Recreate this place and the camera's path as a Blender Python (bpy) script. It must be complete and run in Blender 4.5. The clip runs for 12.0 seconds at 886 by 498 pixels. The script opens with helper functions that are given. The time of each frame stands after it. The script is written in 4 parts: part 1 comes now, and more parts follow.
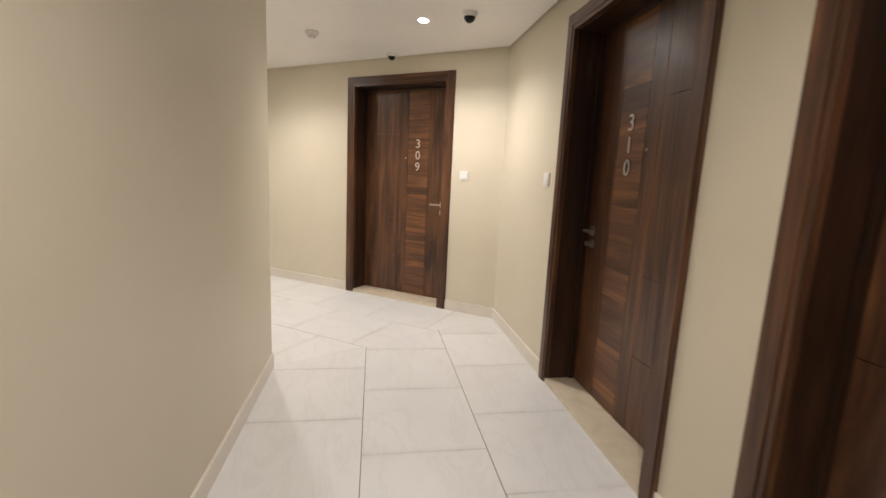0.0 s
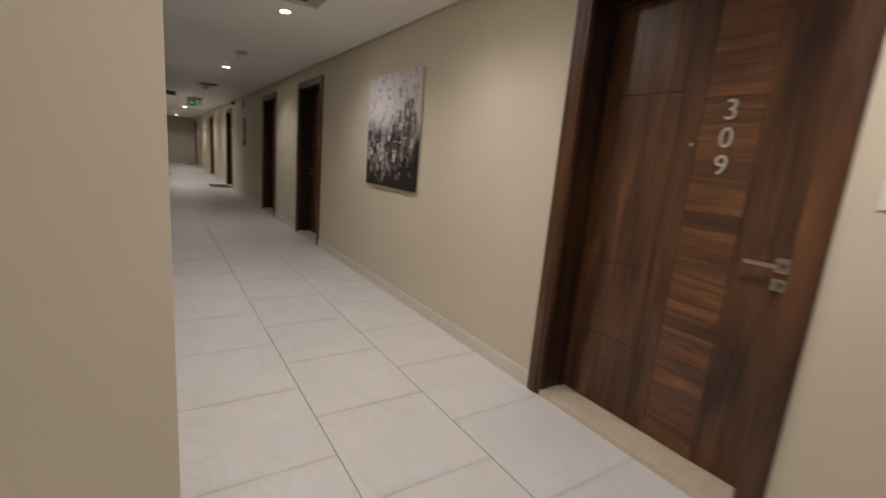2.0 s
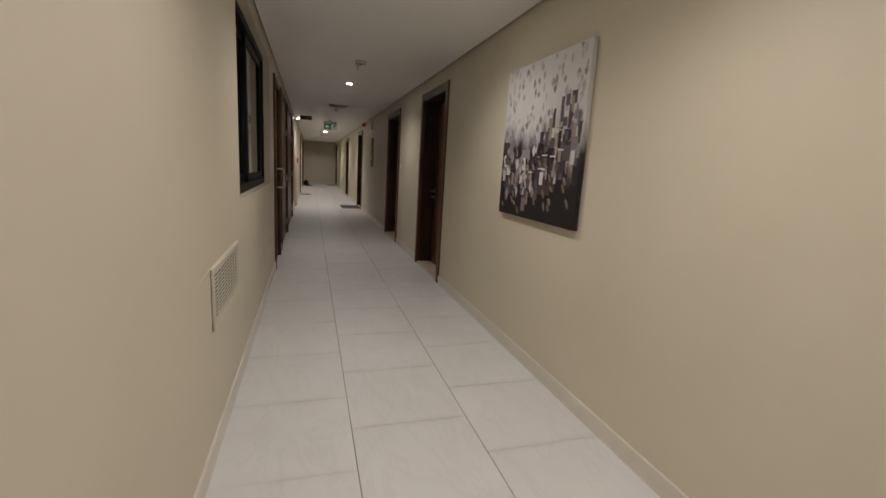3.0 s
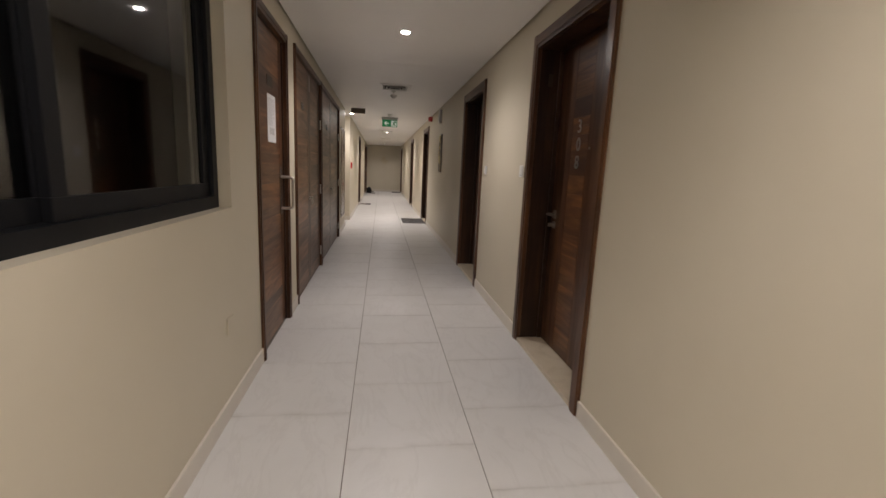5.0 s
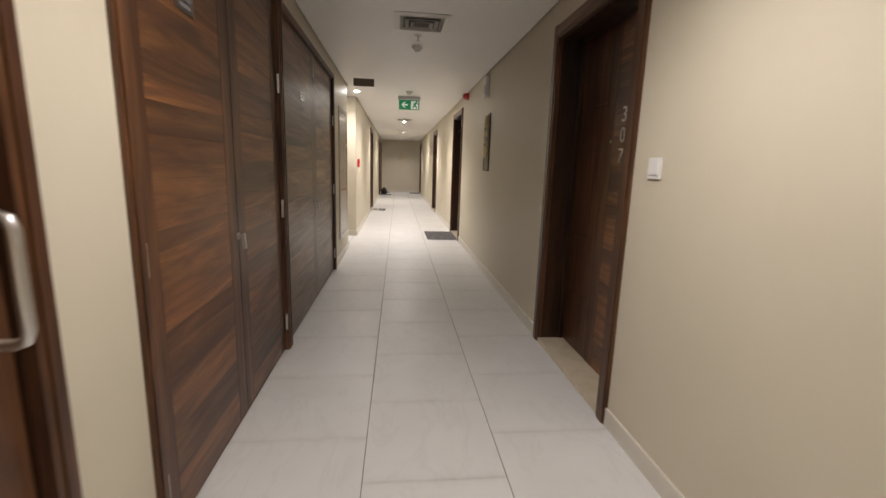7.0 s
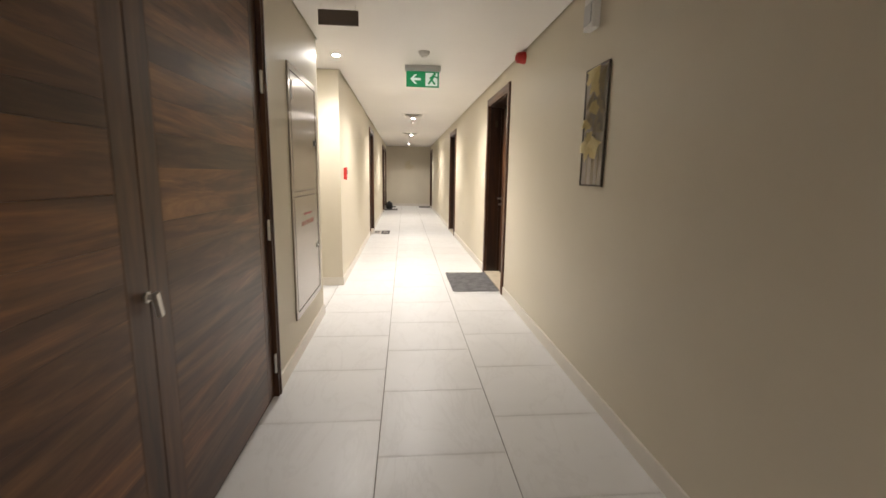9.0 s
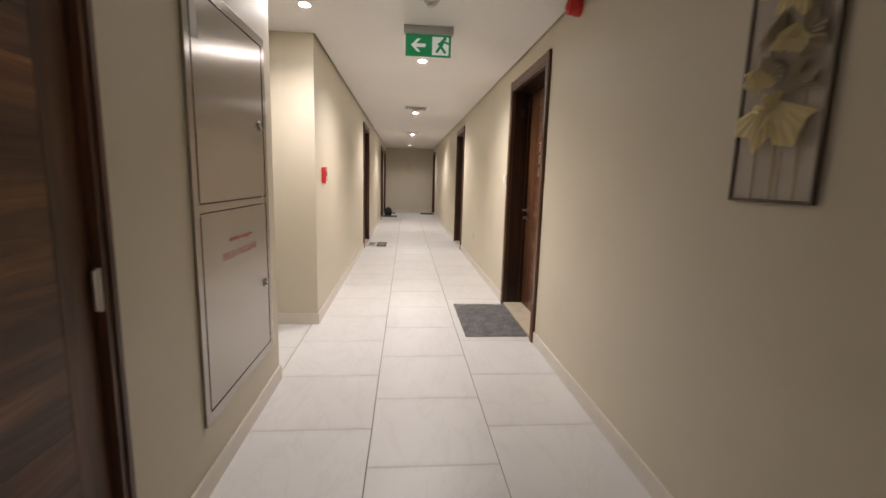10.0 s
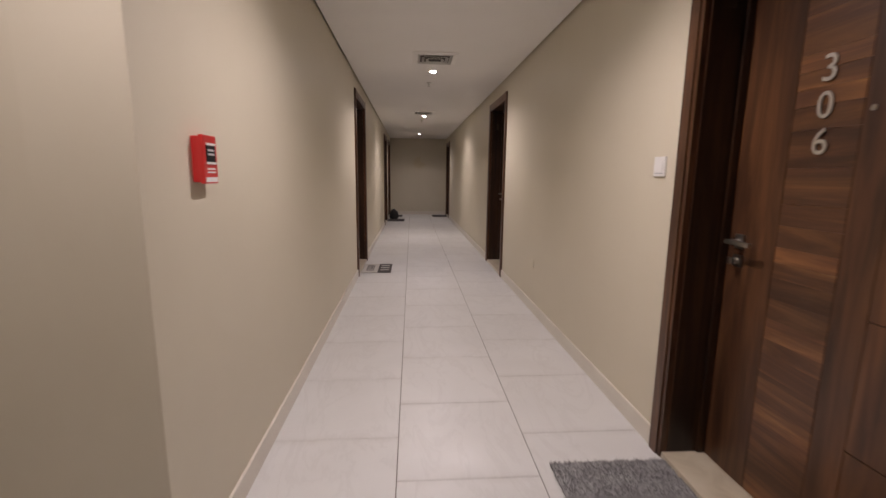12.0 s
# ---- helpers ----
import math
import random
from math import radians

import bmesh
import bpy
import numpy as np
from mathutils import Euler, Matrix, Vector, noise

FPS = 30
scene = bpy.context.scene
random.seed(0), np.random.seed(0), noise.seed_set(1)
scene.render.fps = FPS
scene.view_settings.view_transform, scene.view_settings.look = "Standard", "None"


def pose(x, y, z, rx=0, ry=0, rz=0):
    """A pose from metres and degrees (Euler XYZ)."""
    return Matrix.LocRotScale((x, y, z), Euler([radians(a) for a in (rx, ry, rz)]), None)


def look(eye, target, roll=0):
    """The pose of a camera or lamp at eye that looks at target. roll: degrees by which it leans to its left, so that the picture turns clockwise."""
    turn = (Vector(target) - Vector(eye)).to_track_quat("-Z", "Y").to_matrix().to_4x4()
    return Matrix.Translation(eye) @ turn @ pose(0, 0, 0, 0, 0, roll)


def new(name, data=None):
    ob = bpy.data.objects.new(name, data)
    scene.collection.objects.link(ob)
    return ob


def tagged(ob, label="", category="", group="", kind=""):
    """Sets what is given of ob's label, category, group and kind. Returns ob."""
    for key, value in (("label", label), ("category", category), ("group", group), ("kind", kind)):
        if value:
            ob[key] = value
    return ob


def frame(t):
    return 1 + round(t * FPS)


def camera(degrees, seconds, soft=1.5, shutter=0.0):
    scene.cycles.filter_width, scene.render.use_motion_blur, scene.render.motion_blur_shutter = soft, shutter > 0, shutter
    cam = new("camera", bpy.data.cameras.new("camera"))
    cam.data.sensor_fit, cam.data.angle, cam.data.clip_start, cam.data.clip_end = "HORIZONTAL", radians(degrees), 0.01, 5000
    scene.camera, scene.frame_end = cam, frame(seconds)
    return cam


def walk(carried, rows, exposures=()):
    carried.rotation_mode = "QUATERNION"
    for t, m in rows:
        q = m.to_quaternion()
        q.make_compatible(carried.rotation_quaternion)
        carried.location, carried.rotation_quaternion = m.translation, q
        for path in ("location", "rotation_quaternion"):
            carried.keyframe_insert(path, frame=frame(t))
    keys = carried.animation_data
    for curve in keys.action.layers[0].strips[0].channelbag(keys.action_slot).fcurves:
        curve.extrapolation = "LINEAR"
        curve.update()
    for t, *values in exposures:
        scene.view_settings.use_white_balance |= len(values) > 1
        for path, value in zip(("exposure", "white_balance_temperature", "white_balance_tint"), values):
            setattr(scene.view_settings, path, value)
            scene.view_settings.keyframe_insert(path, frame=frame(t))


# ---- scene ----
cam = camera(90.6, 12.0, 1.5, 0.3)
PATH = [
    (0, (0.503, -0.773, 1.238), (-0.374, 0.996, 0.916), 2.7),
    (0.5, (0.297, -0.219, 1.268), (-0.728, 1.464, 0.924), 2.6),
    (1, (0.03, 0.308, 1.266), (-1.15, 1.885, 0.918), 3.7),
    (1.5, (-0.375, 0.738, 1.252), (-1.7, 2.194, 0.897), 3.9),
    (2, (-0.78, 1.088, 1.248), (-2.413, 2.174, 0.857), 5.0),
    (2.5, (-1.311, 1.287, 1.26), (-3.126, 2.022, 0.85), 3.8),
    (3, (-1.895, 1.49, 1.268), (-3.774, 2.072, 0.907), 3.4),
    (5, (-4.474, 1.821, 1.248), (-6.42, 2.111, 0.892), 2.6),
    (5.5, (-5.114, 1.863, 1.268), (-7.066, 2.11, 0.909), 2.6),
    (6, (-5.793, 1.855, 1.26), (-7.745, 2.091, 0.894), 2.8),
    (6.5, (-6.447, 1.843, 1.235), (-8.4, 2.061, 0.864), 2.9),
    (7, (-7.136, 1.822, 1.245), (-9.089, 2.036, 0.873), 1.8),
    (9, (-9.91, 1.82, 1.254), (-11.873, 1.999, 0.92), 0.9),
    (9.5, (-10.544, 1.851, 1.243), (-12.509, 2.032, 0.915), 1.0),
    (10, (-11.172, 1.857, 1.242), (-13.139, 2.033, 0.929), 1.6),
    (10.5, (-11.829, 1.864, 1.218), (-13.8, 2.013, 0.917), 1.6),
    (11, (-12.454, 1.805, 1.22), (-14.426, 1.926, 0.907), 1.8),
    (11.5, (-13.107, 1.777, 1.21), (-15.076, 1.914, 0.89), 0.6),
    (12, (-13.747, 1.769, 1.211), (-15.714, 1.916, 0.881), 0.7),
]
EXPOSURES = [(0, 0.42, 6500, 11), (0.5, -0.1, 6500, 14), (1, -0.14, 6500, 14), (1.5, -0.4, 6500, 15), (2, -0.42, 6500, 14), (2.5, -0.46, 6500, 14), (3, -0.42, 6500, 11), (5, 0.36, 6500, 14), (5.5, 0.64, 6500, 15), (6, 0.83, 6500, 15), (6.5, 0.9, 6500, 12),
             (7, 0.95, 6500, 11), (9, 1.36, 6500, 9), (9.5, 1.05, 6500, 12), (10, 0.75, 6500, 14), (10.5, 0.35, 6500, 17), (11, 0.2, 6500, 19), (11.5, -0.05, 6500, 20), (12, -0.09, 6500, 22)]
walk(cam, [(t, look(eye, target, roll)) for t, eye, target, roll in PATH], EXPOSURES)

# ---- light ----
world = bpy.data.worlds.new("night")
world.use_nodes = True
world.node_tree.nodes["Background"].inputs[0].default_value = (0.02, 0.025, 0.04, 1)
world.node_tree.nodes["Background"].inputs[1].default_value = 0.3
scene.world = world

CEIL = 2.325          # underside of the ceiling
RIGHT, LEFT, LEFT2 = 2.875, 1.105, 1.135   # faces of the long walls
END = -27.65
TURN1 = -54.4         # turn of the slanting corridor
DX, DY = math.cos(radians(TURN1)), math.sin(radians(TURN1))
NX, NY = -DY, DX
OUT_R, OUT_L = 1.05, -0.655


def slant(s, o):
    """A point of the slanting corridor: s along it, o across it."""
    return (DX * s + NX * o, DY * s + NY * o)


# place and relative output of each downlight: the fittings are not all equally bright
# the one at -26.1 is added to lift the dark end wall
LAMPS = [(-1.155, 2.09, 1.0), (-2.95, 2.0, 0.82), (-4.76, 2.01, 0.7), (-8.27, 2.0, 0.64), (-14.25, 1.2, 0.6), (-15.47, 2.0, 1.0), (-18.75, 2.01, 1.0), (-22.4, 2.03, 1.0), (-26.1, 2.0, 0.65),
         (*slant(0.75, 0.2), 0.9), (*slant(4.2, 0.2), 1.0)]
LAMP_POWER = 125.0
for lx, ly, output in LAMPS:
    spot = bpy.data.lights.new("downlight_beam", "SPOT")
    spot.energy, spot.color = LAMP_POWER * output, (1.0, 0.925, 0.885)
    spot.spot_size, spot.spot_blend, spot.shadow_soft_size = radians(148), 0.85, 0.035
    new("downlight_beam", spot).matrix_world = pose(lx, ly, CEIL - 0.006)

# ---- materials ----


def material(name, rough=0.6, metal=0.0):
    m = bpy.data.materials.new(name)
    m.use_nodes = True
    b = m.node_tree.nodes["Principled BSDF"]
    b.inputs["Roughness"].default_value, b.inputs["Metallic"].default_value = rough, metal
    return m, m.node_tree.nodes, m.node_tree.links, b


def coords(nodes, links, scale=(1, 1, 1), rot=(0, 0, 0), shift=False):
    tc, mp = nodes.new("ShaderNodeTexCoord"), nodes.new("ShaderNodeMapping")
    mp.inputs["Scale"].default_value, mp.inputs["Rotation"].default_value = scale, rot
    links.new(tc.outputs["Object"], mp.inputs["Vector"])
    if shift:
        info, mul = nodes.new("ShaderNodeObjectInfo"), nodes.new("ShaderNodeMath")
        mul.operation, mul.inputs[1].default_value = "MULTIPLY", 57.0
        links.new(info.outputs["Random"], mul.inputs[0])
        links.new(mul.outputs[0], mp.inputs["Location"])
    return mp.outputs[0]


def noise_at(nodes, links, vec, scale, detail=4, rough=0.55, distort=0.0):
    n = nodes.new("ShaderNodeTexNoise")
    n.inputs["Scale"].default_value, n.inputs["Detail"].default_value = scale, detail
    n.inputs["Roughness"].default_value, n.inputs["Distortion"].default_value = rough, distort
    links.new(vec, n.inputs["Vector"])
    return n.outputs["Fac"]


def ramp(nodes, links, fac, stops):
    r = nodes.new("ShaderNodeValToRGB")
    while len(r.color_ramp.elements) < len(stops):
        r.color_ramp.elements.new(0.5)
    for e, (p, c) in zip(r.color_ramp.elements, stops):
        e.position, e.color = p, (*c, 1)
    links.new(fac, r.inputs[0])
    return r.outputs[0]


def blend(nodes, links, fac, a, b, mode="MIX"):
    x = nodes.new("ShaderNodeMix")
    x.data_type, x.blend_type = "RGBA", mode
    for sock, v in ((x.inputs[0], fac), (x.inputs[6], a), (x.inputs[7], b)):
        if hasattr(v, "is_linked"):
            links.new(v, sock)
        elif isinstance(v, tuple):
            sock.default_value = (*v, 1)
        else:
            sock.default_value = v
    return x.outputs[2]


def bump(nodes, links, b, height, strength, dist=0.002):
    n = nodes.new("ShaderNodeBump")
    n.inputs["Strength"].default_value, n.inputs["Distance"].default_value = strength, dist
    links.new(height, n.inputs["Height"])
    links.new(n.outputs[0], b.inputs["Normal"])


def painted(name, lo, hi, rough, grain=160, strength=0.12, scale=1.3):
    m, nd, lk, b = material(name, rough)
    v = coords(nd, lk)
    big = noise_at(nd, lk, v, scale, 5, 0.6)
    col = ramp(nd, lk, big, [(0.3, lo), (0.7, hi)])
    fine = noise_at(nd, lk, v, grain, 3)
    lk.new(col, b.inputs["Base Color"])
    lk.new(ramp(nd, lk, big, [(0.3, (rough - 0.06,) * 3), (0.7, (rough + 0.06,) * 3)]), b.inputs["Roughness"])
    bump(nd, lk, b, fine, strength, 0.001)
    return m


WALL = painted("wall_paint", (0.605, 0.546, 0.422), (0.645, 0.587, 0.462), 0.5)
CEILING = painted("ceiling_paint", (0.87, 0.855, 0.83), (0.91, 0.895, 0.87), 0.42, 120, 0.05)
BASE = painted("baseboard_stone", (0.65, 0.60, 0.52), (0.71, 0.665, 0.585), 0.35, 60, 0.05, 5)
WHITE = painted("white_plastic", (0.74, 0.73, 0.70), (0.78, 0.77, 0.74), 0.35, 300, 0.02)
CREAM = painted("cream_enamel", (0.62, 0.565, 0.46), (0.66, 0.605, 0.50), 0.4, 200, 0.03)
GREY_PLASTIC = painted("grey_plastic", (0.45, 0.45, 0.45), (0.52, 0.52, 0.52), 0.4, 300, 0.02)
BLACK = painted("black_aluminium", (0.006, 0.0065, 0.008), (0.010, 0.011, 0.013), 0.5, 300, 0.03)
BLACK.node_tree.nodes["Principled BSDF"].inputs["Specular IOR Level"].default_value = 0.25
# near-black: the shade in gaps put into colour, and dark lock faces
DARK = painted("dark_gap", (0.012, 0.010, 0.009), (0.02, 0.017, 0.015), 0.8)
GROUT = painted("grout", (0.20, 0.185, 0.16), (0.28, 0.26, 0.23), 0.9)
RED = painted("red_plastic", (0.50, 0.02, 0.018), (0.58, 0.03, 0.025), 0.35, 300, 0.02)
PAPER = painted("paper", (0.76, 0.76, 0.76), (0.80, 0.80, 0.80), 0.7, 90, 0.05)
INK = painted("ink", (0.18, 0.18, 0.2), (0.25, 0.25, 0.27), 0.7)
FAINT_INK = painted("faint_print", (0.50, 0.49, 0.47), (0.60, 0.59, 0.57), 0.7)
RED_INK = painted("red_ink", (0.30, 0.035, 0.03), (0.36, 0.05, 0.04), 0.5)
BROWN_SIGN = painted("brown_sign", (0.085, 0.06, 0.045), (0.11, 0.08, 0.06), 0.45)
# flat dark colour that stands for the shade inside the vents
VENT_DARK = painted("vent_shade", (0.10, 0.092, 0.082), (0.14, 0.13, 0.118), 0.7)
GOLD = painted("gold_leaf", (0.90, 0.78, 0.42), (0.95, 0.86, 0.54), 0.42, 40, 0.15, 9)
GOLD.node_tree.nodes["Principled BSDF"].inputs["Metallic"].default_value = 0.15
TAUPE = painted("taupe_mesh", (0.47, 0.42, 0.355), (0.53, 0.475, 0.41), 0.6, 90, 0.3, 8)
CHAMPAGNE = painted("champagne_metal", (0.56, 0.48, 0.32), (0.64, 0.56, 0.39), 0.4, 40, 0.3, 8)
BAG = painted("black_fabric", (0.012, 0.012, 0.013), (0.03, 0.03, 0.032), 0.85, 120, 0.5)
# the darkness outside the window, put into a near-black colour
NIGHT_DARK = painted("outside_darkness", (0.02, 0.02, 0.02), (0.035, 0.034, 0.033), 0.9)


def marble_threshold():
    m, nd, lk, b = material("threshold_marble", 0.3)
    v = coords(nd, lk)
    n = noise_at(nd, lk, v, 6, 7, 0.62, 0.8)
    lk.new(ramp(nd, lk, n, [(0.25, (0.46, 0.38, 0.27)), (0.5, (0.60, 0.52, 0.39)), (0.8, (0.66, 0.585, 0.46))]), b.inputs["Base Color"])
    return m


THRESH = marble_threshold()


def tile_material():
    """Pale porcelain with faint clouds; grime lies in patches along each tile's two short ends."""
    m, nd, lk, b = material("floor_porcelain", 0.4)
    v = coords(nd, lk, (1, 1, 1), (0, 0, 0.5), shift=True)
    cloud = noise_at(nd, lk, v, 2.2, 6, 0.6, 0.4)
    vein = noise_at(nd, lk, coords(nd, lk, (0.9, 2.2, 1), (0, 0, 0.35), shift=True), 1.6, 7, 0.62, 1.1)
    base = ramp(nd, lk, cloud, [(0.3, (0.655, 0.65, 0.633)), (0.7, (0.70, 0.697, 0.683))])
    line = ramp(nd, lk, vein, [(0.47, (0, 0, 0)), (0.50, (0.3, 0.3, 0.3)), (0.53, (0, 0, 0))])
    col = blend(nd, lk, line, base, (0.56, 0.55, 0.53))
    tc, sp = nd.new("ShaderNodeTexCoord"), nd.new("ShaderNodeSeparateXYZ")
    lk.new(tc.outputs["Object"], sp.inputs[0])
    far = nd.new("ShaderNodeMath")
    far.operation = "ABSOLUTE"
    lk.new(sp.outputs["X"], far.inputs[0])
    end = ramp(nd, lk, far.outputs[0], [(0.255, (0, 0, 0)), (0.287, (0.35,) * 3), (0.302, (1, 1, 1))])
    patch = ramp(nd, lk, noise_at(nd, lk, coords(nd, lk, (1.5, 5, 1), shift=True), 1.0, 4, 0.6), [(0.38, (0.04,) * 3), (0.66, (0.46,) * 3)])
    grime = blend(nd, lk, 1.0, end, patch, "MULTIPLY")
    col = blend(nd, lk, grime, col, (0.42, 0.395, 0.35))
    lk.new(col, b.inputs["Base Color"])
    smear = noise_at(nd, lk, coords(nd, lk, (1, 1, 1), shift=True), 5, 5, 0.6)
    lk.new(ramp(nd, lk, smear, [(0.3, (0.34,) * 3), (0.75, (0.48,) * 3)]), b.inputs["Roughness"])
    return m


TILE = tile_material()


def grain_at(nodes, links, scale, own):
    """Coordinates for the grain: each piece's own, or one sheet of veneer that runs on across the pieces."""
    if own:
        return coords(nodes, links, scale, shift=True)
    geo, mp = nodes.new("ShaderNodeNewGeometry"), nodes.new("ShaderNodeMapping")
    mp.inputs["Scale"].default_value = scale
    links.new(geo.outputs["Position"], mp.inputs["Vector"])
    return mp.outputs[0]


def wood(name, along, own=True, tone_scale=1.0):
    """Dark walnut veneer; along: the grain's axis; own: each piece has grain and tone of its own."""
    m, nd, lk, b = material(name, 0.36)
    stretch = [15.0 if own else 20.0] * 3
    stretch["xyz".index(along)] = 1.3
    v = grain_at(nd, lk, tuple(stretch), own)
    grain = noise_at(nd, lk, v, 1.0, 7, 0.65, 0.9)
    wide = [5.5, 5.5, 5.5]
    wide["xyz".index(along)] = 0.8
    band = noise_at(nd, lk, grain_at(nd, lk, tuple(wide), own), 1.0, 4, 0.6, 1.6)
    c1 = ramp(nd, lk, grain, [(p, tuple(k * tone_scale for k in c)) for p, c in ((0.26, (0.060, 0.027, 0.0155) if own else (0.034, 0.0135, 0.0075)), (0.44, (0.088, 0.039, 0.020) if own else (0.080, 0.034, 0.0165)), (0.62, (0.155, 0.073, 0.030) if own else (0.145, 0.066, 0.029)), (0.82, (0.30, 0.165, 0.066) if own else (0.215, 0.108, 0.048)))])
    c2 = ramp(nd, lk, band, [(0.3, (0.60, 0.57, 0.55) if own else (0.42, 0.38, 0.36)), (0.5, (0.9, 0.87, 0.85)), (0.72, (1.45, 1.36, 1.22))])
    col = blend(nd, lk, 1.0, c1, c2, "MULTIPLY")
    info = nd.new("ShaderNodeObjectInfo")
    tone = ramp(nd, lk, info.outputs["Random"], [(0.0, (0.80, 0.79, 0.78)), (1.0, (1.50, 1.44, 1.30))])
    lk.new(blend(nd, lk, 1.0 if own else 0.0, col, tone, "MULTIPLY"), b.inputs["Base Color"])
    lk.new(ramp(nd, lk, grain, [(0.2, (0.42,) * 3), (0.8, (0.30,) * 3)]), b.inputs["Roughness"])
    bump(nd, lk, b, grain, 0.18, 0.0008)
    return m


WOOD_V, WOOD_H = wood("walnut_upright_grain", "z", False, 0.88), wood("walnut_level_grain", "x", True, 1.02)
WOOD_HEAD = wood("walnut_head_grain", "x", True, 0.75)
# walnut scaled down: the shade deep in the door recess is in its colour
WOOD_JAMB = wood("shade_dark_lining", "z", False, 0.32)


def metal(name, col, rough, streak=None):
    m, nd, lk, b = material(name, rough, 1.0)
    v = coords(nd, lk, streak or (40, 40, 40))
    n = noise_at(nd, lk, v, 1.0, 5)
    lk.new(ramp(nd, lk, n, [(0.3, tuple(c * 0.992 for c in col)), (0.7, col)]), b.inputs["Base Color"])
    lk.new(ramp(nd, lk, n, [(0.3, (rough + 0.015,) * 3), (0.7, (max(rough - 0.015, 0.05),) * 3)]), b.inputs["Roughness"])
    return m


NICKEL = metal("brushed_nickel", (0.64, 0.62, 0.58), 0.36, (300, 300, 300))
STEEL = metal("brushed_steel_sheet", (0.37, 0.335, 0.305), 0.24, (700, 700, 1.5))
_b = STEEL.node_tree.nodes["Principled BSDF"]
_t = STEEL.node_tree.nodes.new("ShaderNodeTangent")
_t.direction_type, _t.axis = "RADIAL", "Z"
STEEL.node_tree.links.new(_t.outputs[0], _b.inputs["Tangent"])
_b.inputs["Anisotropic"].default_value = 0.7
DIGIT = metal("satin_digit", (0.72, 0.70, 0.66), 0.38)
LEVER = metal("worn_satin_lever", (0.40, 0.375, 0.34), 0.34, (300, 300, 300))
PLATE = metal("bronzed_push_plate", (0.24, 0.20, 0.165), 0.36)
BRONZE = metal("dark_bronze", (0.10, 0.085, 0.07), 0.42)

GLASS, _n, _l, _b = material("window_glass", 0.03)
_b.inputs["Transmission Weight"].default_value = 1.0
_b.inputs["Base Color"].default_value = (0.55, 0.58, 0.6, 1)
_b.inputs["IOR"].default_value = 1.5


def glowing(name, col, strength):
    m, nd, lk, b = material(name, 0.4)
    b.inputs["Base Color"].default_value = (*col, 1)
    b.inputs["Emission Color"].default_value = (*col, 1)
    b.inputs["Emission Strength"].default_value = strength
    return m


LED = glowing("led_disc", (1.0, 0.945, 0.89), 320.0)
# disc of the lamp added to brighten the end wall
LED_FILL = glowing("weak_fill_disc", (1.0, 0.945, 0.89), 60.0)
EXIT_GREEN = glowing("exit_green", (0.008, 0.17, 0.06), 0.28)
EXIT_WHITE = glowing("exit_white", (0.70, 0.75, 0.70), 0.18)

# ---- mesh helpers ----


def add_box(bm, x0, x1, y0, y1, z0, z1, mat=0, m=None):
    vs = [bm.verts.new((x, y, z)) for x in (x0, x1) for y in (y0, y1) for z in (z0, z1)]
    if m is not None:
        for v in vs:
            v.co = m @ v.co
    for q in ((0, 1, 3, 2), (4, 6, 7, 5), (0, 4, 5, 1), (2, 3, 7, 6), (0, 2, 6, 4), (1, 5, 7, 3)):
        bm.faces.new([vs[i] for i in q]).material_index = mat
    return vs


def add_tube(bm, c, r0, r1, h0, h1, axis="z", seg=24, mat=0, cap=True):
    """A round piece round the axis through c, from height h0 (radius r0) to h1 (radius r1)."""
    rings = []
    for r, h in ((r0, h0), (r1, h1)):
        ring = []
        for i in range(seg):
            a = math.tau * i / seg
            p, q = r * math.cos(a), r * math.sin(a)
            d = {"z": (p, q, h), "y": (p, h, q), "x": (h, p, q)}[axis]
            ring.append(bm.verts.new((c[0] + d[0], c[1] + d[1], c[2] + d[2])))
        rings.append(ring)
    for i in range(seg):
        j = (i + 1) % seg
        bm.faces.new((rings[0][i], rings[0][j], rings[1][j], rings[1][i])).material_index = mat
    if cap:
        for ring in rings:
            bm.faces.new(ring).material_index = mat


def done(name, bm, mats, parent=None, m=None, bevel=0.0, smooth=False):
    if bevel:
        bmesh.ops.bevel(bm, geom=list(bm.edges), offset=bevel, segments=2, profile=0.7, affect="EDGES")
    bmesh.ops.recalc_face_normals(bm, faces=bm.faces)
    me = bpy.data.meshes.new(name)
    bm.to_mesh(me)
    bm.free()
    for k in mats if isinstance(mats, (list, tuple)) else [mats]:
        me.materials.append(k)
    if smooth:
        me.polygons.foreach_set("use_smooth", [True] * len(me.polygons))
        me.set_sharp_from_angle(angle=radians(35))
    ob = new(name, me)
    ob.parent = parent
    if m is not None:
        ob.matrix_basis = m
    return ob


def box(name, x0, x1, y0, y1, z0, z1, mat, parent=None, bevel=0.0, m=None):
    bm = bmesh.new()
    add_box(bm, x0, x1, y0, y1, z0, z1)
    return done(name, bm, mat, parent, m, bevel)


def empty(name, m):
    ob = new(name)
    ob.empty_display_size = 0.1
    ob.matrix_basis = m
    return ob


def lettering(name, text, size, mat, parent, m, depth=0.002):
    cu = bpy.data.curves.new(name, "FONT")
    cu.body, cu.size, cu.extrude, cu.align_x, cu.align_y = text, size, depth, "CENTER", "CENTER"
    tmp = new(name + "_curve", cu)
    bpy.context.view_layer.update()
    me = bpy.data.meshes.new_from_object(tmp.evaluated_get(bpy.context.evaluated_depsgraph_get()))
    bpy.data.objects.remove(tmp)
    me.materials.clear()
    me.materials.append(mat)
    ob = new(name, me)
    ob.parent, ob.matrix_basis = parent, m
    return ob


